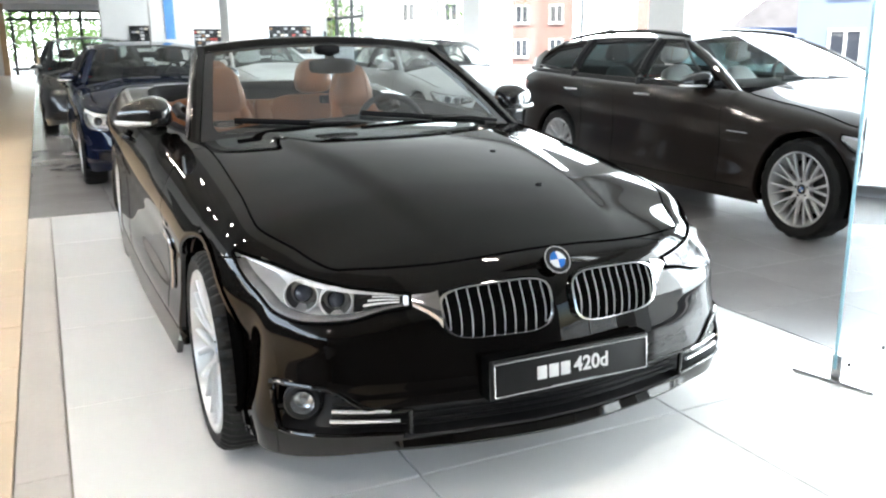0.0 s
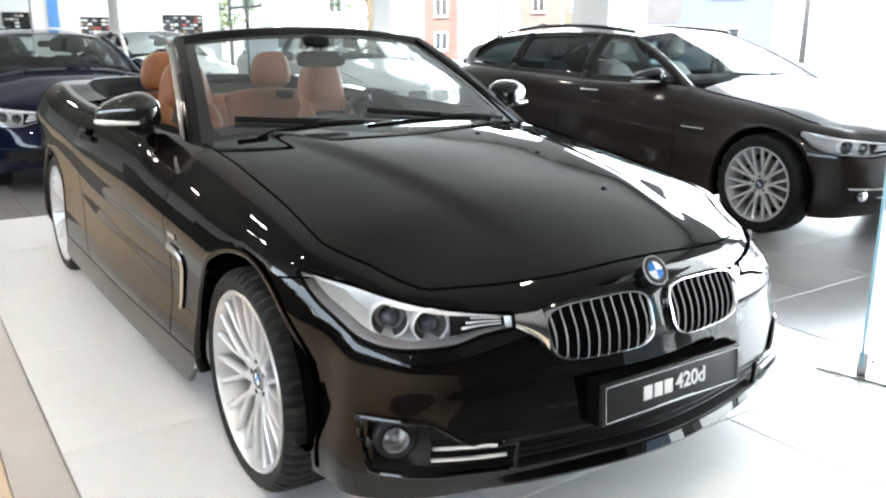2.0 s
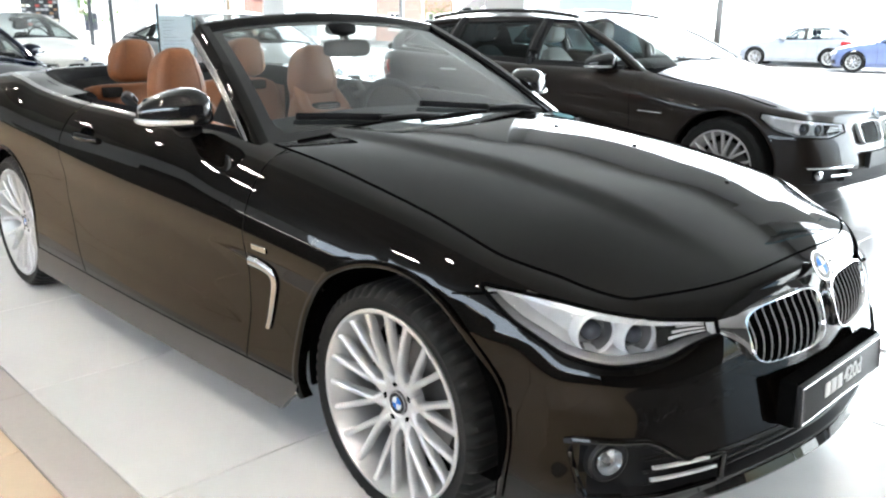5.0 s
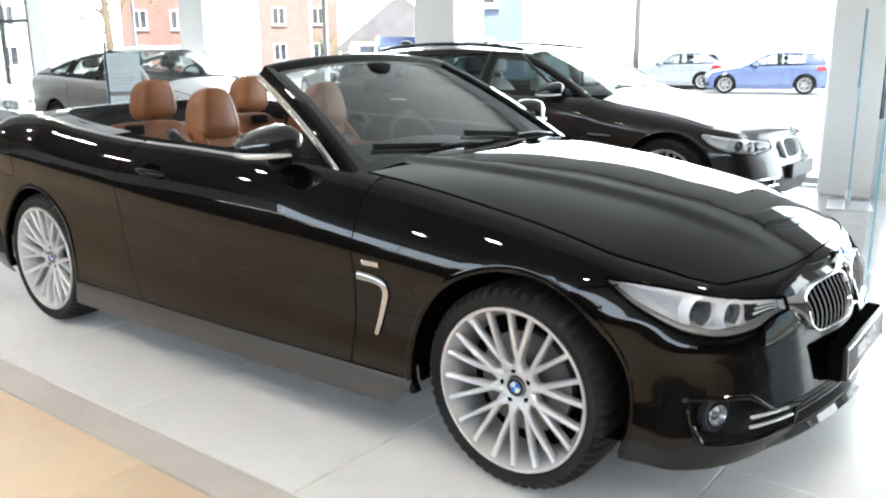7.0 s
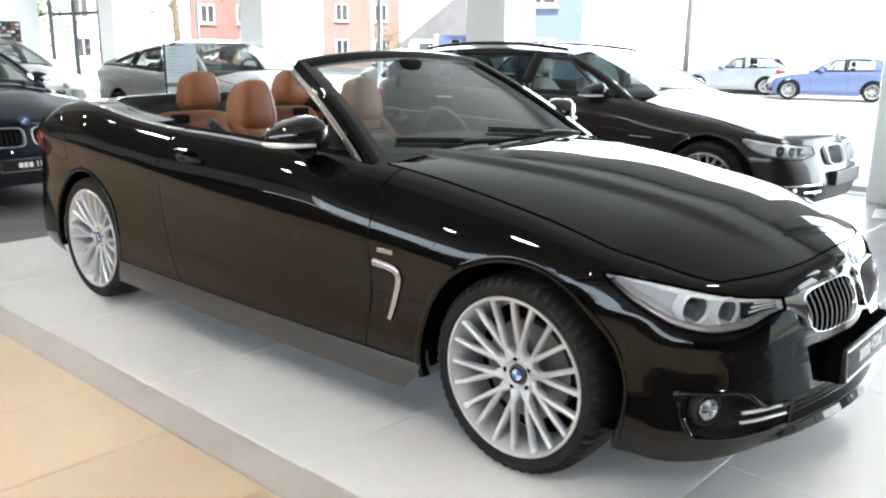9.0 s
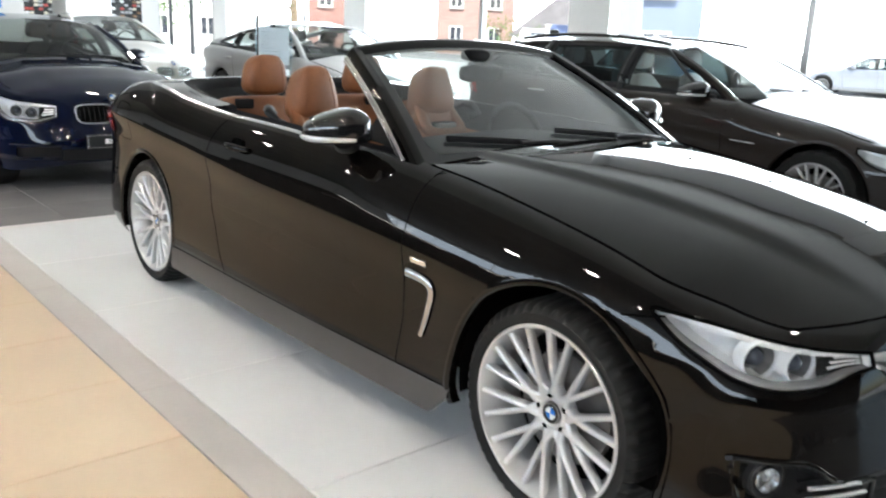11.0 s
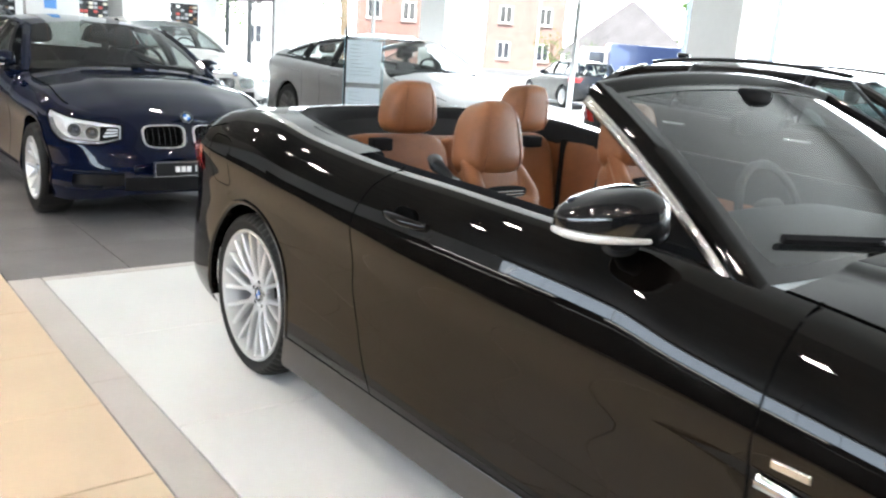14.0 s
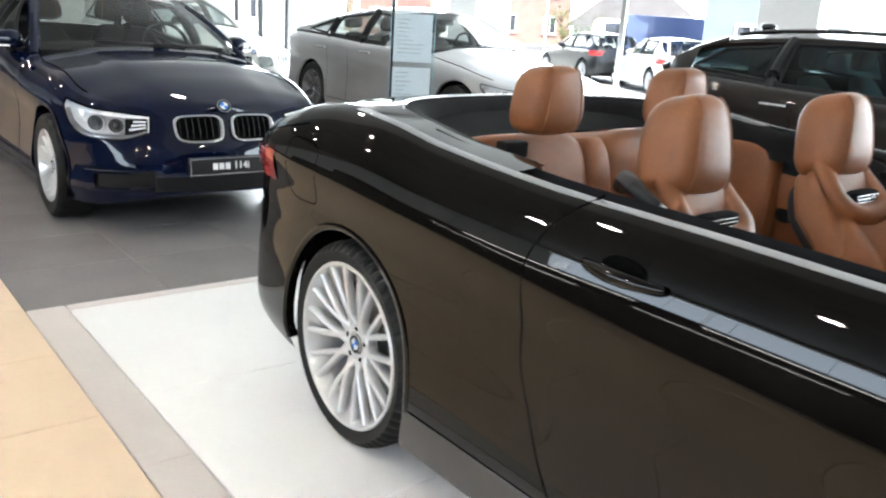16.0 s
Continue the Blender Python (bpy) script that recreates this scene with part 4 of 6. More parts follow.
    slot = [[sh.P(sh.at_x(abs(x) + 1e-3, z), z, o, 1 if x >= 0 else -1) for z, o in ((.258, .003), (.266, .002), (.272, -.045), (.336, -.045), (.342, .002), (.350, .002))] for x in np.linspace(-.475, .475, 41)]
    lower_grille = part("lower_grille", grid(slot), M["black_trim"], root, "matt black centre intake")
    for z in (.286, .304, .322):
        part("grille_slat", tube([sh.P(sh.at_x(abs(x) + 1e-3, z), z, -.022, 1 if x >= 0 else -1) for x in np.linspace(-.46, .46, 31)], .0045, 6, flat=.6), M["black_trim"], lower_grille)
    chin = [[sh.P(sh.at_x(abs(x) + 1e-3, .25), .25, o, 1 if x >= 0 else -1) + Vector((0, 0, dz)) for o, dz in ((-.02, .012), (-.008 + .012 * (1 - (x / .6) ** 4), .002), (-.012 + .027 * (1 - (x / .6) ** 4), -.020), (-.016 + .024 * (1 - (x / .6) ** 4), -.030), (-.03, -.034))] for x in np.linspace(-.60, .60, 51)]
    part("splitter", grid(chin), M["black_paint"], root, "black front lip")
    number_board(root, -.812, .412, "420d", tilt=-4)
    part("plate_carrier", box(-.262, .262, -.806, -.76, .352, .472, .006), M["seam"], root, smooth=False)
    nrm = Vector((0, -.83, .56)).normalized()
    roundel(.041, Matrix.Translation((0, -.722, .695)) @ nrm.to_track_quat("Z", "Y").to_matrix().to_4x4(), root)
    # three small raised dark dots in a row on the bonnet
    for x, yy in ((.15, .27), (.18, -.03), (.16, -.36)):
        u = sh.at_y(yy, .8)
        p = bonnet_point(u, x / sh.top(u).x, .002)
        part("bonnet_stop", pillow((.011, .007, .003), .8, .8, Matrix.Translation(p), 8, 14), M["black_trim"], root)

    # side: vent, badge, handle, mirrors
    for sd in (-1, 1):
        def sp(y, z, o):
            return sh.P(sh.at_y(y, z), z, o, sd)
        hook = [(.600, .606), (.545, .603), (.493, .590), (.483, .560), (.497, .50), (.512, .45), (.525, .41)]
        fy, fz = spl(*[(i, p[0]) for i, p in enumerate(hook)]), spl(*[(i, p[1]) for i, p in enumerate(hook)])
        line = [sp(fy(t), fz(t), .006) for t in np.linspace(0, 6, 36)]
        part("side_vent", tube(line, lambda t: .0155 * (1 - .45 * t), 8, flat=.5, up=(sd, 0, 0)), M["satin"], root, "bright hooked side vent trim")
        rows = [[sp(y, z, o) for z, o in ((.645, .001), (.648, .004), (.662, .004), (.665, .001))] for y in np.linspace(.500, .575, 6)]
        part("side_badge", grid(rows), M["satin"], root, "small bright side badge")
        # dull black lump paints the shade of the hollow behind the grip
        cup = pillow((.012, .062, .044), .9, .9, Matrix.Translation(sp(1.778, .852, -.0065)), 12, 20)
        part("handle_recess", cup, M["seam"], root)
        grip = [sp(y, .858 + .004 * t, .004 + .024 * math.sin(math.pi * t) ** .6) for t, y in zip(np.linspace(0, 1, 14), np.linspace(1.672, 1.872, 14))]
        part("door_handle", tube(grip, lambda t: .0165 * (1 - .40 * abs(2 * t - 1) ** 2), 12, flat=1.0), M["black_paint"], root, "body-coloured door handle")
        door_mirror(root, (.815, 1.012), .945, 1.004, sd, "piano_black")
        surface_line(sh, [(2.98, .90), (2.98, .78), (3.0, .74), (3.1, .735), (3.17, .75), (3.19, .80), (3.19, .90), (3.15, .93), (3.05, .93), (2.99, .915)], sd, .004, .0006, M["seam"], "filler_gap", root, .02) if sd < 0 else None
        # tail lamp
        rows = [[sp(y, z, .006 * math.sin(math.pi * q)) for q, z in zip((0, .2, .5, .8, 1), np.linspace(.74 + .03 * (3.8 - y), .885 - .06 * (3.72 - y), 5))] for y in np.linspace(3.30, 3.74, 14)]
        part("tail_lamp", grid(rows), M["red_lamp"], root, "red tail lamp")
        surface_line(sh, [(3.12, .975), (3.3, .94), (3.5, .895)], sd, .005, .0008, M["seam"], "boot_gap", root, .02)
    part("rear_plate", box(-.26, .26, 3.845, 3.862, .56, .67, .003), M["black_trim"], root, smooth=False)

    # windscreen and its frame
    bot = lambda s: Vector((.735 * s, .70 + .060 * abs(s) ** 2.4, .930 - .012 * s * s))
    topf = lambda s: Vector((.575 * s, 1.365 + .012 * s * s, 1.312 - .042 * abs(s) ** 2.2))
    def ws(s, t, out=0.0):
        p = bot(s).lerp(topf(s), t)
        p += Vector((0, -.5, .85)).normalized() * (.018 * math.sin(math.pi * t) + out)
        return p
    g = part("windscreen", grid([[ws(s, t) for t in np.linspace(.0, .985, 14)] for s in np.linspace(-.985, .985, 33)]), M["windscreen"], root, "clear curved windscreen")
    g.visible_shadow = False
    band = [[ws(s, t, .002) for t in (.92, .95, .97, 1.0)] for s in np.linspace(-.98, .98, 33)]
    part("top_band", grid(band), M["piano_black"], g)
    part("bottom_band", grid([[ws(s, t, .0025) for t in (0, .03, .055)] for s in np.linspace(-.98, .98, 33)]), M["piano_black"], g)
    for sd in (-1, 1):
        edge = [[ws(sd * s, t, .002) for s in (.90 - .10 * max(0, 1 - t / .16) ** 2, .94, .985)] for t in np.linspace(0, 1, 24)]
        part("edge_band", grid(edge), M["piano_black"], g)
        rows = []
        for t in np.linspace(-.06, 1.0, 26):
            p, q = ws(sd * .97, t), Vector((sd, 0, 0))
            d = Vector((0, .5, -.85))
            rows.append([p + q * -.012 + d * .012, p + q * .0 + Vector((0, -.012, .012)), p + q * .030 + Vector((0, -.004, .016)), p + q * .048 + d * .014, p + q * .046 + d * .040, p + q * .010 + d * .060, p + q * -.02 + d * .040])
        part("windscreen_pillar", grid(rows, closed_v=True), M["black_paint"], root, "black windscreen pillar", angle=60)
        rows = []
        for t in np.linspace(-.04, .99, 26):
            p, q = ws(sd * .97, t), Vector((sd, 0, 0))
            d = Vector((0, .5, -.85))
            rows.append([p + q * .044 + d * .020, p + q * .055 + d * .023, p + q * .059 + d * .038, p + q * .055 + d * .047, p + q * .040 + d * .047])
        part("pillar_trim", grid(rows), M["satin"], root, "satin metal trim along the windscreen pillar", angle=70)
        # quarter panel between mirror and pillar
        tri = [(.80, .945), (1.12, .965), (1.03, 1.06)]
        bmq = extrude_poly(tri, sd * .690, sd * .702, "x")
        part("mirror_triangle", bmq, M["black_trim"], root, smooth=False)
    head = []
    for s in np.linspace(-1.015, 1.015, 41):
        p = topf(s)
        a = 1 - .8 * min(1.0, abs(s)) ** 8
        head.append([p + Vector((0, -.030, -.012)), p + Vector((0, -.020, .012)), p + Vector((0, .020 * a, .020)), p + Vector((0, .055 * a, .010)), p + Vector((0, .060 * a, -.014)), p + Vector((0, .01, -.030))])
    part("windscreen_header", grid(head, closed_v=True), M["black_paint"], root, "black windscreen header", angle=60)
    # scuttle and wipers
    cowl = [[Vector((x, y + .050 * (abs(x) / .72) ** 2.4, z - .02 * (x / .72) ** 2)) for y, z in ((.665, .925), (.70, .921), (.76, .915))] for x in np.linspace(-.70, .70, 31)]
    part("scuttle", grid(cowl), M["black_trim"], root, "black scuttle panel")
    for (xa, xb, ya, yb) in ((.06, -.52, .69, .80), (.62, .02, .735, .79)):
        def on_glass(s, t):
            return ws(s, t, .020)
        a, b = on_glass(xa / .735, .02), on_glass(xb / .70, .13)
        mid = on_glass((xa * .45 + xb * .55) / .715, .055)
        arm = part("wiper", tube([a, a.lerp(mid, .5) + Vector((0, 0, .012)), mid + Vector((0, 0, .006))], lambda t: .014 - .006 * t, 8, flat=.7), M["black_trim"], root, "black windscreen wiper")
        blade = [on_glass((xa + .0 + (xb - xa) * (.12 + .95 * t)) / .715, .035 + .115 * t) + Vector((0, 0, -.008)) for t in np.linspace(0, 1, 14)]
        part("wiper_blade", tube(blade, .0085, 6, flat=1.5), M["cabin_black"], arm)

    # cabin
    part("cabin_floor", box(-.70, .70, .72, 3.0, .20, .34, .03), M["cabin_black"], root, "dark carpet", smooth=False)
    for sd in (-1, 1):
        rows = []
        for y in np.linspace(.86, 2.62, 36):
            p = sh.P(sh.at_y(y, .93), sh.zt(y), -.07, sd)
            rows.append([p + Vector((0, 0, .004)), p + Vector((-sd * .015, 0, -.03)), p + Vector((-sd * .02, 0, -.10)), p + Vector((-sd * .045, 0, -.14)), p + Vector((-sd * .050, 0, -.22)), p + Vector((-sd * .02, 0, -.34)), p + Vector((0, 0, -.62))])
        bmi = grid(rows)
        for f in bmi.faces:
            zc_ = f.calc_center_median().z
            f.material_index = 0 if zc_ > .84 else 1
        part("door_panel", bmi, [M["dark_leather"], M["leather"]], root, "door panel in black above tan leather")
        part("door_ledge", tube([(sd * .715, 1.1, .70), (sd * .69, 1.4, .69), (sd * .70, 1.95, .70)], .03, 10), M["leather"], root)
        part("panel_strip", tube([(sd * .725, 2.05, .60), (sd * .72, 2.30, .585), (sd * .715, 2.5, .58)], .008, 6), M["satin"], root)
        sp_ = lathe([(0, .05), (.01, .048), (.012, .0005)], 20, "x", Matrix.Translation((sd * .70, 2.33, .72)) @ Matrix.Scale(-sd, 4, (1, 0, 0)))
        part("loudspeaker", sp_, M["cabin_black"], root)
    def dash(p):
        q = p.copy()
        q.z -= .06 * (q.x / .68) ** 2
        q.y += .10 * (q.x / .68) ** 2
        return q
    part("dashboard", pillow((.68, .24, .095), .5, .35, Matrix.Translation((0, 1.03, .865)), 16, 40, dash), M["cabin_black"], root, "dark dashboard")
    part("centre_console", box(-.12, .12, 1.15, 2.1, .33, .60, .04, 3), M["dark_leather"], root)
    m = Matrix.Translation((.37, 1.38, .86)) @ Matrix.Rotation(radians(68), 4, "X")
    wheel_ring = [m @ Vector((.185 * math.cos(a), .185 * math.sin(a), 0)) for a in np.linspace(0, 2 * math.pi, 36, endpoint=False)]
    st = part("steering_wheel", tube(wheel_ring, .016, 8, closed=True), M["dark_leather"], root, "black leather steering wheel")
    part("airbag", pillow((.075, .065, .03), .6, .6, m, 10, 18), M["dark_leather"], st)
    for a in (0, math.pi, -math.pi / 2):
        part("wheel_spoke", tube([m @ Vector((.05 * math.cos(a), .05 * math.sin(a), 0)), m @ Vector((.18 * math.cos(a), .18 * math.sin(a), 0))], .014, 8, flat=.5), M["satin"], st)
    # front seats with built-in headrests
    for sd in (-1, 1):
        s = seat(root, (sd * .37, 1.80, .50), "leather", .255, .50, "front_seat")
        headrest(root, (sd * .37, 2.042, 1.046), (.128, .080, .128), "leather", "headrest", 14, -.04, .17)
        part("neck_vent", pillow((.086, .020, .024), .5, .5, Matrix.Translation((sd * .37, 1.922, .880)), 10, 18), M["cabin_black"], root, "dark neck warmer vent")
        for k in range(3):
            part("vent_slat", tube([(sd * .37 - .062, 1.902, .870 + .010 * k), (sd * .37 + .062, 1.902, .870 + .010 * k)], .0022, 6), M["satin"], root)
        part("neck_pad", pillow((.135, .050, .100), .6, .55, Matrix.Translation((sd * .37, 2.000, .900)) @ Matrix.Rotation(radians(-17), 4, "X"), 14, 24, lambda p: (p.x * (1 - .22 * p.z / .09), p.y, p.z)), M["leather"], root)
        fx, fz = spl((0, -.098), (1, -.114), (2, -.078), (3, 0), (4, .078), (5, .114), (6, .098)), spl((0, .975), (1, .888), (2, .842), (3, .832), (4, .842), (5, .888), (6, .975))
        yoke = [(sd * .37 + fx(t), 1.912 + .33 * (fz(t) - .876) + .075 * abs(t / 3 - 1) ** 2.5, fz(t)) for t in np.linspace(0, 6, 30)]
        part("neck_yoke", tube(yoke, lambda t: .028 + .016 * math.sin(math.pi * t), 12, flat=.8), M["leather"], root, "tan leather yoke round the neck vent")
        loop = [(sd * .56, 2.05 + .02, .955), (sd * .60, 2.03, .985), (sd * .625, 1.98, .975), (sd * .615, 1.93, .94), (sd * .57, 1.95, .92)]
        part("belt_guide", tube(loop, .025, 10, flat=.8), M["black_trim"], root, "black seat-belt guide")
    # rear bench
    part("rear_cushion", pillow((.60, .25, .10), .4, .35, Matrix.Translation((0, 2.42, .52)), 16, 40), M["leather"], root, "tan leather rear bench")
    for sx in (-1, 1):
        part("rear_backrest", pillow((.275, .075, .24), .42, .4, Matrix.Translation((sx * .315, 2.68, .745)) @ Matrix.Rotation(radians(-12), 4, "X"), 18, 34), M["leather"], root, "tan leather rear backrest")
        headrest(root, (sx * .315, 2.60, 1.10), (.122, .070, .104), "leather", "rear_headrest", 6, .0, .05)
        part("hinge_cover", box(sx * .415 - .045, sx * .415 + .045, 2.605, 2.66, .925, .975, .008), M["cabin_black"], root, "dark buckle cover")
        part("seat_belt", box(sx * .60 - .024, sx * .60 + .024, 2.60, 2.606, .50, .96), M["cabin_black"], root, "black seat belt")
        part("side_trim", pillow((.06, .26, .22), .4, .4, Matrix.Translation((sx * .665, 2.62, .74)), 12, 24), M["leather"], root)
    part("rear_armrest", pillow((.06, .07, .22), .5, .5, Matrix.Translation((0, 2.67, .745)) @ Matrix.Rotation(radians(-12), 4, "X"), 14, 20), M["leather"], root)
    part("rear_shelf", box(-.66, .66, 2.74, 2.86, .80, .955, .03, 3), M["leather"], root, "tan leather rear shelf", smooth=True)
    shelf = [[Vector((x, y, z)) for y, z in ((2.86, .955), (2.95, .985), (3.14, 1.02))] for x in np.linspace(-.66, .66, 15)]
    part("hood_cover", grid(shelf), M["cabin_black"], root, "black folding-roof cover")
    # inside mirror
    part("inner_mirror", pillow((.115, .022, .036), .5, .5, Matrix.Translation((0.02, 1.28, 1.192)), 12, 24), M["cabin_black"], root, "dark inside mirror")
    part("mirror_stem", tube([(0.02, 1.28, 1.20), (0, 1.29, 1.275)], .020, 10), M["cabin_black"], root)
    part("camera_box", pillow((.06, .05, .025), .6, .6, Matrix.Translation((0, 1.295, 1.268)), 10, 18), M["cabin_black"], root)
    return root


build_convertible()

# ---- the other cars ----
def closed_car(name, label, m, paint, fo, wb, ro, w, belt, roof_z, cowl_y, head_y, end_y, tail_y, roof_w, lamp=None, plate="", rim_pairs=5, rad=.325, rim=.225,
               windows=(), glass_mat="car_glass", seats="cabin_black", rails=False, nose_z=.70, count=200, rows=30, rim_mat="rim", cowl_z=.97, group="showroom cars", detail=True, pairs=None, side_badge=False, lamp_size=1.0):
    """A closed car facing -y; front axle at the origin."""
    root = thing(name, label, "car", m, group)
    HUBS = ((0.0, rad), (wb, rad))
    L = wb + ro
    zb = spl((-fo, .24), (-.6, .19), (-.4, .17), (.5, .18), (wb - .5, .18), (wb + .4, .22), (L, .34))
    hood = spl((-fo, nose_z - .03), (-fo + .2, nose_z + .02), (-fo + .45, nose_z + .06), (0, nose_z + .13), (.5, cowl_z - .065), (cowl_y + .05, cowl_z - .03))
    def zt(y):
        return hood(y) if y < cowl_y + .05 else belt(y)
    roll = spl((-fo, .11), (-.4, .10), (.2, .14), (cowl_y, .13), (cowl_y + .5, .055), (wb + .2, .06), (L - .2, .09), (L, .10))
    radius = spl((-fo, .10), (0, .16), (cowl_y, .17), (cowl_y + .5, .12), (L, .14))
    crease = spl((-fo, .62), (.3, .70), (1.2, .76), (wb, .84), (L, .88))
    nose = spl((.15, .08), (.24, .03), (.36, .0), (.48, .02), (.58, .05), (nose_z - .04, .085), (nose_z + .02, .12))
    tail = spl((.2, .08), (.38, .02), (.55, .0), (.75, .03), (.95, .08), (1.1, .14))
    sh = Shell(plan_outline(fo, wb, ro, w), zb, zt, skin_inset(zt, roll, radius, crease, nose, tail, .018, .05, .045), count)
    low = spl(*[(t, nose_z - d * lamp_size) for t, d in ((0, .105), (.3, .135), (.6, .125), (.85, .085), (1, .015))])
    high = spl((0, nose_z - .055), (.5, nose_z - .025), (1, nose_z + .015))
    lx, ly = .42, -fo + .50
    zone = headlight_zone(sh, lx, ly, low, high)
    def keep(u, z, sd, c):
        if abs(c.x) > .5 and any(math.hypot(c.y - hy, c.z - hz) < rad + .044 for hy, hz in HUBS):
            return False
        if .42 < abs(c.x) < .72 and .278 < z < .368 and c.y < -fo + .40:
            return False
        return not (detail and zone(u, z))
    bm = sh.band(rows, keep)
    snap_arches(bm, HUBS, rad + .050)
    part("body", bm, M[paint], root, angle=60)
    # bonnet
    u_end = sh.at_y(cowl_y, cowl_z - .06)
    def bp(u, s):
        e = sh.top(u)
        zc = max(e.z, hood(e.y) + .055 * smooth_step(-fo, -fo + .5, e.y) + .01)
        z = e.z + (zc - e.z) * (1 - abs(s) ** 2.6)
        xr = .30 + .16 * (e.y + fo) / (cowl_y + fo)
        z += .011 * smooth_step(-fo + .1, -fo + .5, e.y) * (1 - smooth_step(xr - .02, xr + .05, abs(e.x * s)))
        return Vector((e.x * s, e.y, z))
    ss = [math.sin(math.pi / 2 * t) for t in np.linspace(-1, 1, 33)]
    part("bonnet", grid([[bp(u, s) for s in ss] for u in np.linspace(0, u_end, 36)][::-1]), M[paint], root, angle=60)
    for sd in (-1, 1):
        part("bonnet_gap", tube([bp(u, sd * .998) + Vector((0, 0, .001)) for u in np.linspace(sh.at_y(-fo + .42, .7), u_end, 20)], .004, 5), M["seam"], root)
    # tail deck behind the cabin
    us = np.linspace(sh.at_y(min(tail_y, L - .12), .9), sh.n - 1.01, 20)
    rows_t = []
    for u in us:
        e = sh.top(u)
        rows_t.append([Vector((e.x * s, e.y, e.z + .02 * (1 - s * s))) for s in np.linspace(-1, 1, 15)])
    part("tail_panel", grid(rows_t[::-1]), M[paint], root, angle=60)
    # roof, glass and pillars
    rz = lambda y: roof_z - .045 * ((y - (head_y + end_y) / 2) / ((end_y - head_y) / 2)) ** 2
    def edge(y):
        return sh.P(sh.at_y(y, belt(y) - .01), zt(y), -.02)
    def roof_pt(s, t):
        y = head_y + (end_y - head_y) * t
        ww = roof_w * (1 - .05 * t)
        return Vector((ww * s, y + .05 * s * s * (1 if t < .5 else -1) * abs(2 * t - 1), rz(y) - .055 * abs(s) ** 2.6))
    part("roof", grid([[roof_pt(s, t) for s in np.linspace(-1.03, 1.03, 21)] for t in np.linspace(0, 1, 16)][::-1]), M[paint], root, angle=60)
    cb = edge(cowl_y + .14)
    def ws(s, t):
        b = Vector((cb.x * s, cowl_y - .03 + .16 * abs(s) ** 2.2, cowl_z - .012 * s * s))
        p = b.lerp(roof_pt(s, 0), t)
        return p + Vector((0, -.5, .8)) * (.025 * math.sin(math.pi * t))
    g = part("windscreen", grid([[ws(s, t) for t in np.linspace(0, 1, 10)] for s in np.linspace(-.97, .97, 19)]), M["car_glass"], root, "clear windscreen")
    g.visible_shadow = False
    tb = edge(min(tail_y, L - .25))
    def rw(s, t):
        b = Vector((tb.x * .93 * s, tail_y - .10 * s * s, zt(tail_y) + .02))
        return b.lerp(roof_pt(s, 1), t) + Vector((0, .4, .8)) * (.03 * math.sin(math.pi * t))
    g = part("rear_window", grid([[rw(s, t) for t in np.linspace(0, 1, 8)] for s in np.linspace(-.94, .94, 15)]), M[glass_mat], root)
    g.visible_shadow = False
    def side_pt(y, z, sd, out=0.0):
        b = edge(y)
        f = (z - b.z) / max(.05, (roof_z - .06 - b.z))
        f = min(1.05, max(-.1, f))
        return Vector((sd * (b.x + (roof_w * 1.02 - b.x) * (f ** 1.25 if f > 0 else 0) + .015 * math.sin(math.pi * min(1, max(0, f))) + out), y, z))
    for sd in (-1, 1):
        for wi, poly in enumerate(windows):
            cy, cz = sum(p[0] for p in poly) / len(poly), sum(p[1] for p in poly) / len(poly)
            bmw = bmesh.new()
            ring = []
            for i in range(len(poly)):
                a, b = poly[i], poly[(i + 1) % len(poly)]
                for t in np.linspace(0, 1, 5, endpoint=False):
                    ring.append((a[0] + (b[0] - a[0]) * t, a[1] + (b[1] - a[1]) * t))
            rws = [[side_pt(cy + (y - cy) * k, cz + (z - cz) * k, sd) for y, z in ring] for k in (.02, .5, 1.0)]
            grid(rws, closed_v=True, bm=bmw)
            gg = part("side_window", bmw, M[glass_mat if wi else "car_glass"], root)
            gg.visible_shadow = False
            part("window_frame", tube([side_pt(y, z, sd, .003) for y, z in ring], .013, 6, closed=True), M["black_trim"], root)
        def pil(points, r, mat, flat=.6):
            part("pillar", tube(points, r, 8, flat=flat), M[mat], root)
        pil([ws(sd * 1.0, t) + Vector((0, .02, -.01)) for t in np.linspace(-.08, 1, 10)], .036, paint, 1.0)
        pil([roof_pt(sd * 1.0, t) + Vector((0, 0, -.022)) for t in np.linspace(-.02, 1.02, 16)], .034, paint, 1.0)
        pil([rw(sd * 1.0, t) for t in np.linspace(-.05, 1, 10)], .036, paint, 1.0)
        for i in range(len(windows) - 1):
            a = max(p[0] for p in windows[i])
            b = min(p[0] for p in windows[i + 1])
            yy = (a + b) / 2
            pil([side_pt(yy, z, sd, -.004) for z in np.linspace(belt(yy) - .02, rz(yy) - .07, 7)], .045, "black_trim" if i < 2 else paint, 1.0)
        pil([side_pt(y, belt(y) + .004, sd, -.012) for y in np.linspace(cowl_y + .28, tail_y - .22, 16)], .026, "black_trim", 1.0)
        last = windows[-1] if windows else None
        if last:
            yl = max(p[0] for p in last)
            def fall(y):
                q = max(0.0, (y - end_y) / (tail_y - end_y))
                return rz(min(end_y, y)) * (1 - q) + (zt(tail_y) + .05) * q
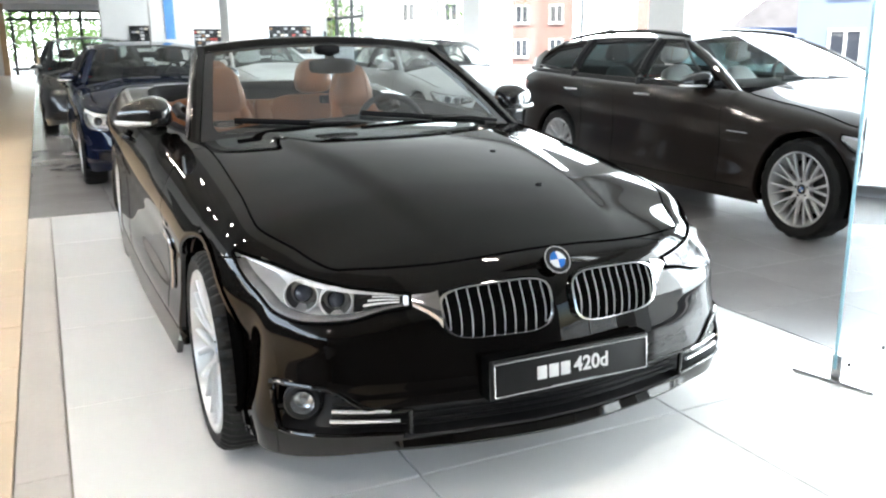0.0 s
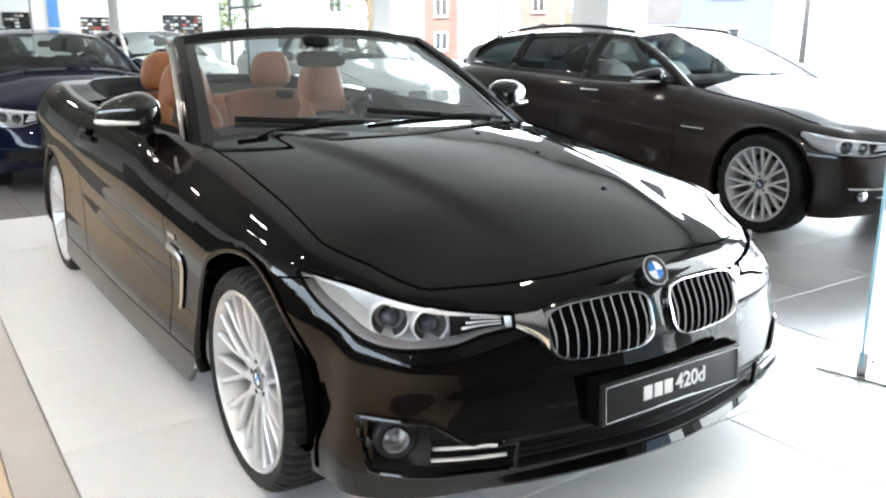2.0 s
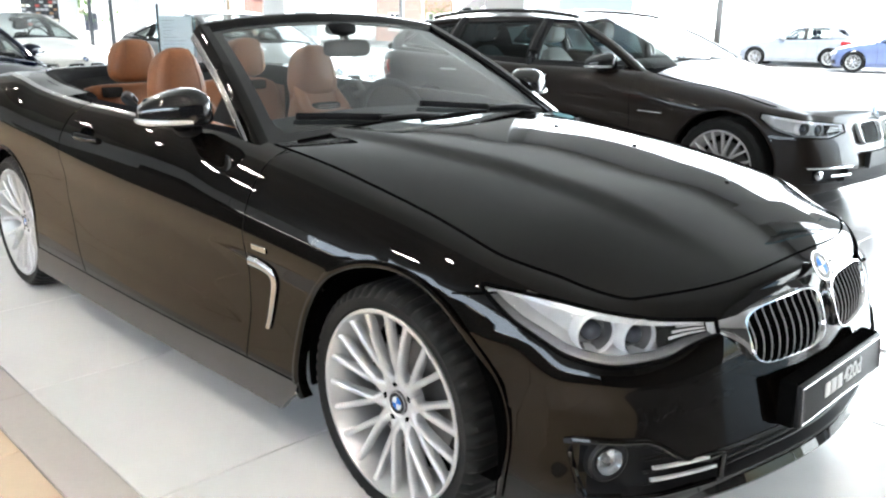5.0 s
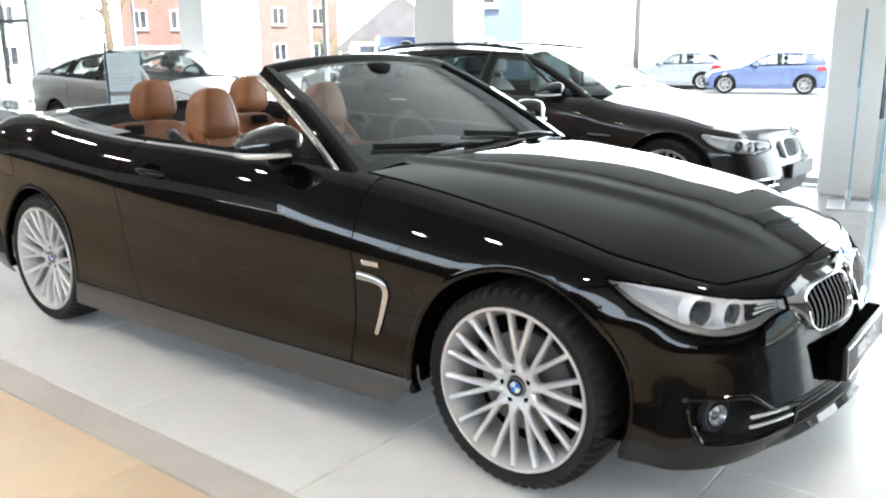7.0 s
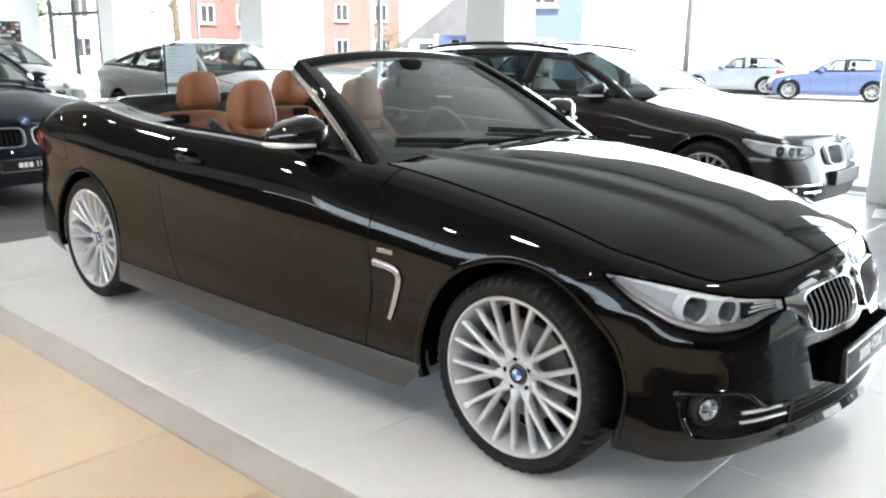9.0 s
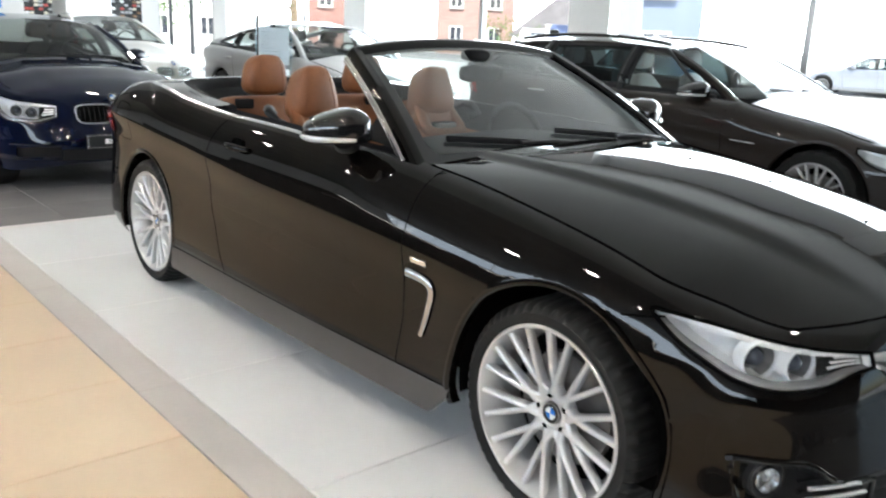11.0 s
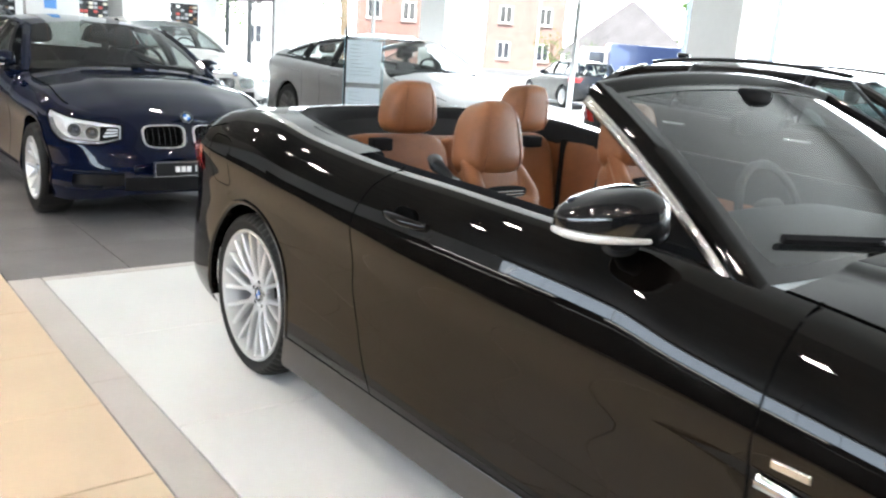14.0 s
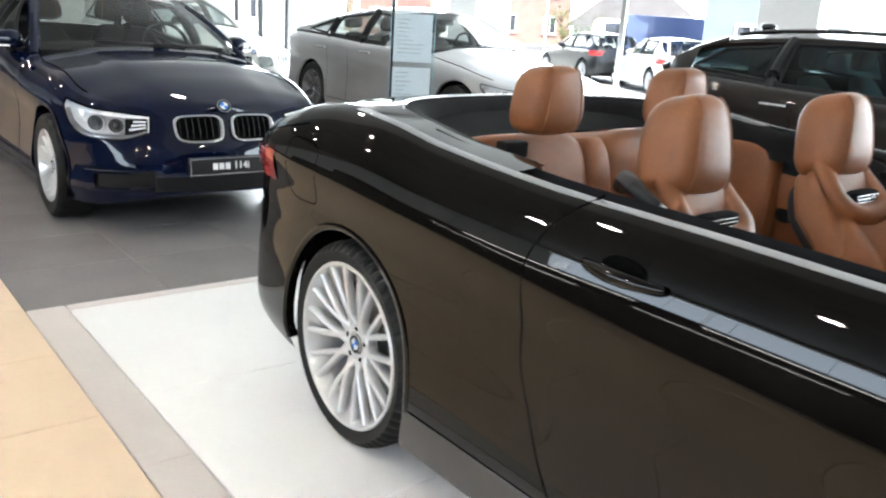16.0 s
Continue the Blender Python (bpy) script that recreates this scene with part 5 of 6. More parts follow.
            rows_c = [[side_pt(yl + .02 + (tail_y - .10 - yl) * t, z0 + (z1 - z0) * q, sd) for q in (0, .33, .66, 1)] for t, z0, z1 in [(t, belt(yl) - .03, (fall(yl) - .05) * (1 - t) + (zt(tail_y) + .03) * t) for t in np.linspace(0, 1, 7)]]
            part("rear_quarter", grid(rows_c), M[paint], root, angle=60)
        if rails:
            pts = [roof_pt(sd * .96, t) + Vector((0, 0, .035 * math.sin(math.pi * min(1, max(0, (t - .0) * 1.0))) ** .3 + .018)) for t in np.linspace(.03, .97, 20)]
            part("roof_rail", tube(pts, .016, 8), M["piano_black"], root, "black roof rail")
        door_mirror(root, (cb.x + .02, cowl_y + .40), w + .07, cowl_z + .015, sd, paint if not rails else "piano_black")
        if detail:
            headlight(sh, root, sd, lx, ly, low, high)
        kidney(sh, root, sd, .030, .30, nose_z - .190, nose_z - .045, .026, 7, .03, .5, 0, "black_trim" if paint == "blue_paint" else "satin", rim_mat="trim_bright")
        for y in (cowl_y + .12, (cowl_y + wb) / 2 + .25, wb - .42):
            if y < wb - .1:
                surface_line(sh, [(y, zt(y) - .02), (y + .01, .6), (y + .01, .30)], sd, .006, .0008, M["seam"], "door_gap", root, .05)
        surface_line(sh, [(.42, .285), (wb - .42, .29)], sd, .006, .001, M["seam"], "sill_gap", root, .1)
        for y in (cowl_y + 1.02, wb - .28):
            p0 = [sh.P(sh.at_y(y + d, .87), .87 + .01 * (y > 1.5), .008 + .018 * math.sin(math.pi * (d + .1) / .2), sd) for d in np.linspace(-.1, .1, 9)]
            part("door_handle", tube(p0, .012, 8), M["chrome" if rails else paint], root)
        if side_badge:
            part("side_vent", tube([sh.P(sh.at_y(y, .665 + .02 * (y - .5)), .665 + .02 * (y - .5), .004, sd) for y in np.linspace(.46, .66, 8)], .014, 8, flat=.5), M["satin"], root, "bright side vent")
        for hy, hz in HUBS:
            R = rad + .048
            lip, liner = [], []
            for a in np.linspace(radians(-20), radians(200), 40):
                y, z = hy + math.cos(a) * R, hz + math.sin(a) * R
                if z > zb(y):
                    p = sh.P(sh.at_y(y, z), z, 0, sd)
                    r = Vector((0, math.cos(a), math.sin(a)))
                    s = Vector((sd, 0, 0))
                    lip.append([p + r * .02 + s * .001, p + r * .008 + s * .004, p + s * .002, p - r * .003 - s * .03])
                liner.append([Vector((sd * x, y, max(.17, z))) for x in (w - .05, w - .2, .45)])
            part("arch_lip", grid(lip), M[paint], root)
            part("arch_liner", grid(liner), M["seam"], root)
            wheel(root, (sd * (w - .135), hy, rad), sd, rad, rim, pairs or rim_pairs, .2 + hy, rim_mat, far=True)
        tl = [[sh.P(sh.at_y(y, z), z, .008 * math.sin(math.pi * q), sd) for q, z in zip((0, .3, .6, 1), np.linspace(.78, .93, 4))] for y in np.linspace(L - .46, L - .12, 10)]
        part("tail_lamp", grid(tl), M["red_lamp"], root, "red tail lamp")
        # lower front intake
        pk = [[sh.P(sh.at_x(x, z), z, o, sd) for z, o in ((.262, .001), (.268, .002), (.284, -.03), (.362, -.03), (.378, .002), (.384, .001))] for x in np.linspace(.39, .75, 14)]
        intake = part("air_intake", grid(pk), M["black_trim"], root, "matt black lower air intake")
        if rails:
            fc = sh.P(sh.at_x(.66, .325), .325, -.012, sd)
            fm = Matrix.Translation(fc) @ Vector((sd * .35, -1, 0)).to_track_quat("Z", "Y").to_matrix().to_4x4()
            part("fog_lamp", lathe([(-.01, .036), (.004, .034), (.008, .028), (.012, .0005)], 20, "z", fm), M["satin"], intake, "round fog lamp")
            for zz, xa, xb in ((.372, .40, .74), (.318, .40, .58)):
                part("intake_blade", tube([sh.P(sh.at_x(x, zz), zz, .008, sd) for x in np.linspace(xa, xb, 10)], .007, 6), M["chrome"], intake, "chrome intake blade")
    ctr = [[sh.P(sh.at_x(abs(x) + .001, z), z, o, 1 if x >= 0 else -1) for z, o in ((.255, .004), (.262, .006), (.28, .003), (.33, .003), (.345, .006))] for x in np.linspace(-.42, .42, 21)]
    part("lower_grille", grid(ctr), M["black_trim"], root)
    if plate:
        number_board(root, -fo - .012, .405, plate, tilt=-4)
    else:
        part("plate", box(-.26, .26, -fo - .016, -fo + .02, .35, .46, .004), M["black_trim"], root, smooth=False)
    nv = Vector((0, -.83, .56)).normalized()
    roundel(.041, Matrix.Translation((0, -fo + .095, nose_z + .005)) @ nv.to_track_quat("Z", "Y").to_matrix().to_4x4(), root)
    # inside
    part("cabin_floor", box(-w + .16, w - .16, cowl_y - .1, tail_y - .05, .22, .62, .03), M["cabin_black"], root, smooth=False)
    part("dashboard", pillow((w - .20, .28, .10), .5, .4, Matrix.Translation((0, cowl_y + .33, cowl_z - .06)), 12, 28), M["cabin_black"], root)
    for sd in (-1, 1):
        for y, nm in ((cowl_y + 1.18, "front_seat"), (cowl_y + 2.0, "rear_seat")):
            seat(root, (sd * .36, y, .62), seats, .24, .48, nm)
            headrest(root, (sd * .36, y + .17, 1.20), (.125, .055, .085), seats, "headrest")
    mm = Matrix.Translation((.36, cowl_y + .72, .98)) @ Matrix.Rotation(radians(66), 4, "X")
    part("steering_wheel", tube([mm @ Vector((.18 * math.cos(a), .18 * math.sin(a), 0)) for a in np.linspace(0, 6.283, 24, endpoint=False)], .015, 6, closed=True), M["cabin_black"], root)
    part("inner_mirror", pillow((.11, .02, .033), .5, .5, Matrix.Translation((0, head_y - .06, roof_z - .15)), 8, 16), M["cabin_black"], root)
    if detail:
        part("wiper", tube([ws(.35, .04) + Vector((0, 0, .012)), ws(-.5, .12) + Vector((0, -.01, .012))], .010, 6), M["black_trim"], root)
        part("wiper", tube([ws(.8, .04) + Vector((0, 0, .012)), ws(.05, .10) + Vector((0, -.01, .012))], .010, 6), M["black_trim"], root)
    return root


# brown estate car beside the street window
_b = spl((.8, .95), (1.8, .96), (2.6, .99), (3.4, 1.02), (4.2, 1.03))
wagon = closed_car("estate_car", "dark brown estate car with roof rails by the street window", pose(4.06, 1.21, 0, 0, 0, -1.5), "brown_paint", .75, 2.97, 1.10, .93, _b, 1.385, .62, 1.42, 3.40, 3.98, .60,
    windows=([(.98, .985), (1.72, .985), (1.74, 1.305), (1.50, 1.30)], [(1.84, .99), (2.72, 1.01), (2.74, 1.29), (1.86, 1.31)], [(2.84, 1.03), (3.50, 1.08), (3.26, 1.225), (2.86, 1.27)]), glass_mat="tint_glass", seats="grey_leather", rails=True, pairs=10, rim=.248, rad=.335, count=240, rows=36, side_badge=True)
part("roof_antenna", pillow((.022, .07, .03), .6, .6, Matrix.Translation((0, 3.42, 1.40)), 8, 14, lambda p: (p.x, p.y + .35 * p.z, p.z)), M["piano_black"], wagon)
# blue hatchback behind the convertible
_b = spl((.7, .93), (1.6, .95), (2.3, .98), (3.0, 1.03), (3.4, 1.03))
closed_car("hatchback", "dark blue hatchback on the grey stone floor", pose(-.14, 6.12, 0, 0, 0, 0), "blue_paint", .775, 2.69, .86, .868, _b, 1.365, .55, 1.26, 3.05, 3.38, .560, plate="114i",
    windows=([(.92, .965), (1.62, .965), (1.64, 1.265), (1.40, 1.26)], [(1.74, .975), (2.42, 1.0), (2.36, 1.24), (1.76, 1.27)]), rad=.315, rim=.215, pairs=7, count=240, rows=36, nose_z=.735, lamp_size=1.35)
# silver fastback behind the estate
_b = spl((.8, .96), (1.8, .975), (2.6, 1.01), (3.4, 1.03), (3.8, 1.0), (4.0, .97))
closed_car("fastback", "silver fastback car behind the estate", pose(4.0, 7.35, 0, 0, 0, 0), "silver_paint", .83, 2.92, 1.07, .915, _b, 1.41, .62, 1.38, 2.25, 3.78, .59,
    windows=([(.98, 1.0), (1.74, 1.01), (1.76, 1.31), (1.46, 1.30)], [(1.86, 1.015), (2.55, 1.045), (2.44, 1.25), (1.88, 1.31)], [(2.65, 1.05), (3.08, 1.08), (2.84, 1.15), (2.55, 1.22)]), rad=.335, rim=.24, pairs=5, rim_mat="lamp_dark")
# white saloon further back
_b = spl((.8, .95), (1.8, .96), (2.6, .99), (3.4, 1.0), (4.0, 1.0))
closed_car("saloon", "white saloon car near the back wall", pose(2.75, 12.1, 0, 0, 0, 8), "white_paint", .80, 2.81, 1.02, .905, _b, 1.43, .62, 1.40, 2.75, 3.30, .57,
    windows=([(.98, .985), (1.70, .985), (1.72, 1.32), (1.48, 1.32)], [(1.82, .99), (2.62, 1.01), (2.45, 1.28), (1.84, 1.32)]), rim_pairs=5)
# dark estate in the hall behind the hatchback
_b = spl((.8, .97), (1.8, .98), (3.4, 1.04), (4.2, 1.05))
closed_car("parked_estate", "dark grey car behind the blue hatchback", pose(-.42, 11.6, 0, 0, 0, 0), "dark_paint", .80, 2.80, 1.0, .90, _b, 1.50, .62, 1.40, 3.3, 3.7, .59,
    windows=([(.98, 1.0), (1.72, 1.0), (1.74, 1.39), (1.50, 1.385)], [(1.84, 1.01), (2.70, 1.03), (2.6, 1.35), (1.86, 1.39)]), rim_pairs=5, detail=False)
# cars on the street
def street_car(az, dist, paint, turn, label):
    a = radians(az)
    return closed_car("parked_car", label, pose(-2.4 + math.sin(a) * dist, -.7 + math.cos(a) * dist, -.285, 0, 0, turn), paint, .78, 2.55, .80, .86, spl((.7, .93), (3.4, 1.0)), 1.44, .55, 1.30, 2.9, 3.25, .56,
        windows=([(.92, .965), (1.62, .965), (1.64, 1.33), (1.40, 1.32)], [(1.74, .975), (2.50, 1.0), (2.40, 1.30), (1.76, 1.33)]), count=110, rows=16, detail=False, group="cars parked outside")


street_car(71.6, 31, "street_blue_hazed", 195, "blue hatchback parked across the forecourt")
street_car(66.0, 34, "street_grey", 190, "grey car parked in the forecourt")
street_car(49.0, 26, "white_paint", 150, "white car parked in the forecourt")
street_car(44.5, 29, "dark_paint", 160, "dark car parked in the forecourt")
street_car(18.5, 30, "street_blue_hazed", 100, "blue car parked beyond the far window")
street_car(84.0, 36, "street_blue_hazed", 100, "blue car standing further along the street")
van = thing("delivery_van", "blue delivery van with a white cab outside", "van", pose(-2.4 + math.sin(radians(50.5)) * 34, -.7 + math.cos(radians(50.5)) * 34, -.285, 0, 0, -40))
part("load_box", box(-1.4, 1.6, 0, 1.9, .5, 2.1, .06), M["street_blue_hazed"], van)
part("cab", box(-2.5, -1.42, .05, 1.85, .4, 1.9, .25, 3), M["white_paint"], van)
part("cab_window", box(-2.2, -1.6, .03, .06, 1.2, 1.75, .01), M["lens"], van)
for _x in (-2.0, 1.0):
    for _y in (.12, 1.78):
        part("wheel", lathe([(-.1, .02), (-.1, .30), (-.06, .33), (.06, .33), (.1, .30), (.1, .02)], 20, "y", Matrix.Translation((_x, _y, .33))), M["tyre"], van)

# ---- the showroom ----
X_GLASS, X_WEST, Y_NORTH, Y_SOUTH, Z_CEIL = 5.75, -8.6, 46.0, -10.5, 3.55


def slab(name, x0, x1, y0, y1, z0, z1, mat, label="", kind="structure", category="wall", bevel=0.0):
    return solo(name, box(x0, x1, y0, y1, z0, z1, bevel), M[mat], label or name.replace("_", " "), category, kind=kind, smooth=False)


slab("floor", X_WEST, X_GLASS, Y_SOUTH, Y_NORTH, -.20, -.012, "grout", "grey joint bed of the tiled showroom floor", category="floor")
slab("ceiling_west", X_WEST, -1.3, Y_SOUTH, 15.0, Z_CEIL, Z_CEIL + .25, "ceiling_dark", "dark slatted ceiling over the hall side", category="ceiling")
slab("ceiling_end", X_WEST, -1.3, 15.0, Y_NORTH, Z_CEIL, Z_CEIL + .25, "ceiling", "white panelled ceiling of the long hall", category="ceiling")
slab("ceiling", -1.3, X_GLASS + .3, Y_SOUTH, Y_NORTH, Z_CEIL, Z_CEIL + .25, "ceiling", "white panelled showroom ceiling", category="ceiling")
slab("wall_north", X_WEST, -2.6, Y_NORTH, Y_NORTH + .25, -.2, Z_CEIL, "wall_white", "white plastered end wall of the long hall")
slab("wall_north_lintel", -2.6, 2.0, Y_NORTH, Y_NORTH + .25, 3.25, Z_CEIL, "wall_white", "white plaster above the glass end doors")
slab("wall_north_east", 2.0, X_GLASS, Y_NORTH, Y_NORTH + .25, -.2, Z_CEIL, "wall_white", "white plastered end wall beside the doors")
slab("wall_back", .15, X_GLASS - .15, 18.7, 18.95, -.012, Z_CEIL, "wall_white", "white plastered wall behind the sample displays")
slab("wall_south", X_WEST, X_GLASS, Y_SOUTH - .25, Y_SOUTH, -.2, Z_CEIL, "wall_dark", "dark panelled end wall")
slab("wall_west", X_WEST - .25, X_WEST, Y_SOUTH, 16.0, -.2, 2.10, "wall_dark", "dark panelled wall below a strip window")
slab("wall_west_hall", X_WEST - .25, X_WEST, 16.0, Y_NORTH, -.2, 2.10, "wall_white", "white plastered wall of the long hall")
slab("wall_west_upper", X_WEST - .25, X_WEST, Y_SOUTH, Y_NORTH, 3.3, Z_CEIL, "wall_white", "white wall above the strip window")
slab("wall_west_mid", X_WEST - .25, X_WEST, 8.5, Y_NORTH, 2.10, 3.3, "wall_white", "white wall beside the strip window")
slab("facade_lintel", X_GLASS - .05, X_GLASS + .3, Y_SOUTH, Y_NORTH, 2.60, Z_CEIL, "wall_white", "white head of the glazed street front")

# columns along the street front, and free ones inside
for k, (cx, cy, w) in enumerate(((5.62, .32, .62), (5.62, 5.17, .62), (5.62, 10.02, .62), (5.62, 14.87, .62), (2.62, 14.9, .80), (5.62, -4.53, .62))):
    solo("column", box(cx - w / 2, cx + w / 2, cy - w / 2, cy + w / 2, -.006, Z_CEIL, .012), M["wall_white"], "square white plastered column on the tiled floor", "column", group="showroom columns", smooth=False)
solo("partition_wall", box(.75, 1.55, 14.55, 14.75, -.006, Z_CEIL, .01), M["wall_white"], "white partition panel carrying a blue poster", "partition", smooth=False)
solo("poster", box(1.02, 1.20, 14.535, 14.548, 1.45, 2.6), M["poster_blue"], "narrow pale blue poster on a white panel", "poster", smooth=False)


def window_wall(name, along, fixed, a, b, z0, z1, posts, bars, label, thickness=.07, frame_mat="frame_grey", pane_mat="pane", bar=.035):
    """Glazing with posts and cross bars, running along x or y."""
    root = thing(name, label, "window", kind="structure")
    def bx(p0, p1, za, zb, t=thickness):
        return box(p0, p1, fixed - t / 2, fixed + t / 2, za, zb) if along == "x" else box(fixed - t / 2, fixed + t / 2, p0, p1, za, zb)
    for p in posts:
        part("window_frame", bx(p - bar, p + bar, z0, z1), M[frame_mat], root, smooth=False)
    edges = sorted(set([a] + list(posts) + [b]))
    for z in bars:
        for p0, p1 in zip(edges, edges[1:]):
            part("cross_bar", bx(p0 + bar + .001, p1 - bar - .001, z - bar * .9, z + bar * .9), M[frame_mat], root, smooth=False)
    for p0, p1 in zip(edges, edges[1:]):
        g = part("pane", bx(p0 + .03, p1 - .03, z0 + .02, z1 - .02, .012), M[pane_mat], root, smooth=False)
        g.visible_shadow = False
    return root


window_wall("window_1", "y", X_GLASS + .1, 15.2, 18.7, 0, 2.60, (15.25, 16.25, 17.45, 18.65), (.04, 1.98, 2.56), "glazed street front in dark metal frames")
window_wall("window_2", "y", X_GLASS + .1, Y_SOUTH, 15.2, 0, 2.60, (-7.0, 2.75, 7.6, 12.45), (.04,), "large frameless street window", .03, "steel")
window_wall("window_3", "y", X_GLASS + .1, 18.95, Y_NORTH, 0, 2.60, (24.0, 30.0, 36.0, 42.0), (.04, 1.98), "glazed street front of the hall")
window_wall("window_5", "y", X_WEST - .12, Y_SOUTH, 8.5, 2.10, 3.3, (-6.0, -2.0, 2.0, 6.0), (2.14,), "long strip window in the panelled wall")
window_wall("door_1", "x", Y_NORTH + .1, -2.6, 2.0, 0, 3.25, (-2.30, -1.40, -.25, .95, 1.95), (.30, 2.78, 3.2), "glass end doors in dark frames", .12, "black_trim", bar=.075)
slab("trim_far", -2.9, -2.6, Y_NORTH - .05, Y_NORTH, -.012, 3.55, "wood", "pale wooden door surround", category="trim")


# sample displays on the back wall
def sample_board(x0, x1, z0, z1, y, seed, label):
    rng = random.Random(seed)
    root = thing("sample_board", label, "display board", Matrix.Translation((0, 0, 0)), "sample boards")
    part("back_panel", box(x0, x1, y - .05, y, z0, z1, .006), M["black_trim"], root, smooth=False)
    cols, rows = max(2, int((x1 - x0) / .10)), max(2, int((z1 - z0) / .085))
    w, h = (x1 - x0 - .06) / cols, (z1 - z0 - .06) / rows
    for i in range(cols):
        for j in range(rows):
            if rng.random() < .28:
                continue
            cx, cz = x0 + .03 + w * (i + .5), z0 + .03 + h * (j + .5)
            d = rng.uniform(.02, .05)
            part("sample", box(cx - w * .42, cx + w * .42, y - .05 - d, y - .051, cz - h * .34, cz + h * .34, .006), M["swatches"][rng.choice((0, 0, 1, 1, 1, 3, 4, 4, 5, 5, 5, 2))], root, smooth=False)
    return root


sample_board(3.35, 5.15, 1.10, 1.80, 18.7, 1, "black board of hanging leather and paint samples on the wall")
sample_board(2.16, 3.20, 1.16, 1.72, 18.7, 2, "small black board of colour samples on the wall")
sample_board(.75, 1.40, 1.28, 1.80, 18.7, 3, "small black board with colour samples and a red one")


# lights set into the ceiling
def ceiling_spot(x, y):
    root = thing("ceiling_light", "square recessed ceiling light with a warm glow", "ceiling light", Matrix.Translation((x, y, Z_CEIL)), "recessed ceiling lights")
    fr = bmesh.new()
    for a, b, c, d in ((-.10, .10, -.10, -.075), (-.10, .10, .075, .10), (-.10, -.075, -.075, .075), (.075, .10, -.075, .075)):
        box(a, b, c, d, -.012, .0, 0, bm=fr)
    part("frame", fr, M["satin"], root, smooth=False)
    part("diffuser", box(-.075, .075, -.075, .075, -.006, -.001), M["glow_warm"], root, "glowing warm diffuser", smooth=False)
    return root


for gx, shift in ((-4.3, .0), (-2.55, 1.2)):
    for gy in (-5.4, -2.6, .2, 3.0, 5.8, 8.6, 12.0):
        ceiling_spot(gx, gy + shift)
for gy in (-1.5, 7.5):
    ceiling_spot(.6, gy)

# long tube lights hung over the far side of the hall
def tube_light(x, y0, y1, z):
    root = thing("tube_light", "long hanging white tube light", "lamp", Matrix.Translation((x, (y0 + y1) / 2, z)), "hanging tube lights")
    h = (y1 - y0) / 2
    part("housing", box(-.05, .05, -h, h, .0, .06, .008), M["steel"], root, smooth=False)
    part("tube", tube([(0, -h + .03, -.015), (0, h - .03, -.015)], .014, 10), M["glow_white"], root)
    for e in (-h + .3, h - .3):
        part("cable", tube([(0, e, .06), (0, e, Z_CEIL - z)], .003, 6), M["black_trim"], root)


for k in range(4):
    tube_light(-6.6, -4.6 + 3.4 * k, -2.0 + 3.4 * k, 1.70)
    tube_light(-7.2, -3.4 + 3.4 * k, -.8 + 3.4 * k, 1.38)
# out-of-view dark block, added so the car doors mirror something dark
solo("counter", box(-5.5, -4.75, -5.0, 13.0, -.006, 1.15, .02), M["wall_dark"], "long dark unseen block added to darken the car's reflections", "counter", smooth=False)

# tiled floor: shared tiles laid piece by piece, near ones single
def tile_mesh(w, d, mat, edge=.0025):
    bm = box(-w / 2, w / 2, -d / 2, d / 2, -.012, 0, 0)
    top = [e for e in bm.edges if all(v.co.z > -.001 for v in e.verts)]
    bmesh.ops.bevel(bm, geom=top, offset=edge, segments=1, affect="EDGES")
    return mesh_of(bm, "tile", M[mat], False)


def tile_field(name, label, x_edges, y_edges, mat, gap=.003, near=None):
    root = thing(name, label, "tiled floor", kind="structure")
    cache, far = {}, bmesh.new()
    for x0, x1 in zip(x_edges, x_edges[1:]):
        for y0, y1 in zip(y_edges, y_edges[1:]):
            w, d = round(x1 - x0 - gap, 4), round(y1 - y0 - gap, 4)
            if near and near((x0 + x1) / 2, (y0 + y1) / 2):
                if (w, d) not in cache:
                    cache[w, d] = tile_mesh(w, d, mat)
                t = part("tile", cache[w, d], None, root)
                t.location = ((x0 + x1) / 2, (y0 + y1) / 2, 0)
            else:
                x, y = (x0 + x1) / 2, (y0 + y1) / 2
                box(x - w / 2, x + w / 2, y - d / 2, y + d / 2, -.012, 0, 0, bm=far)
    if len(far.verts):
        tagged(part("far_tiles", far, M[mat], root, smooth=False), kind="stuff")
    else:
        far.free()


def steps(a, b, s):
    n = max(1, round((b - a) / s))
    return [a + (b - a) * i / n for i in range(n + 1)]

# ---- the floor, tile by tile ----
WX, WY = [-1.30, -.33, .68, 1.69], [-1.5, -.5, .52, 1.50, 2.48, 3.44, 4.41]
tile_field("pavement_white", "polished white stone display floor under the car", WX, WY, "white_tile", .005, lambda x, y: True)
tile_field("pavement_border", "grey-beige border strip round the display floor", [-1.46, -1.303], steps(-1.5, 4.48, 1.5), "border_tile", .003, lambda x, y: True)
tile_field("pavement_border_north", "narrow grey border at the end of the display floor", steps(-1.30, 1.69, 1.0), [4.413, 4.48], "border_tile", .003, lambda x, y: True)
tile_field("pavement_tan", "sandy tan stone walkway tiles", [-3.86, -3.26, -2.66, -2.06, -1.463], [Y_SOUTH] + [1.067 + .575 * k for k in range(-20, 74)] + [Y_NORTH], "tan_tile", .004, lambda x, y: -1.5 < y < 8)
tile_field("pavement_dark_west", "dark grey stone floor of the hall", steps(X_WEST, -3.863, 1.2), steps(Y_SOUTH, Y_NORTH, 1.2), "grey_tile", .002)
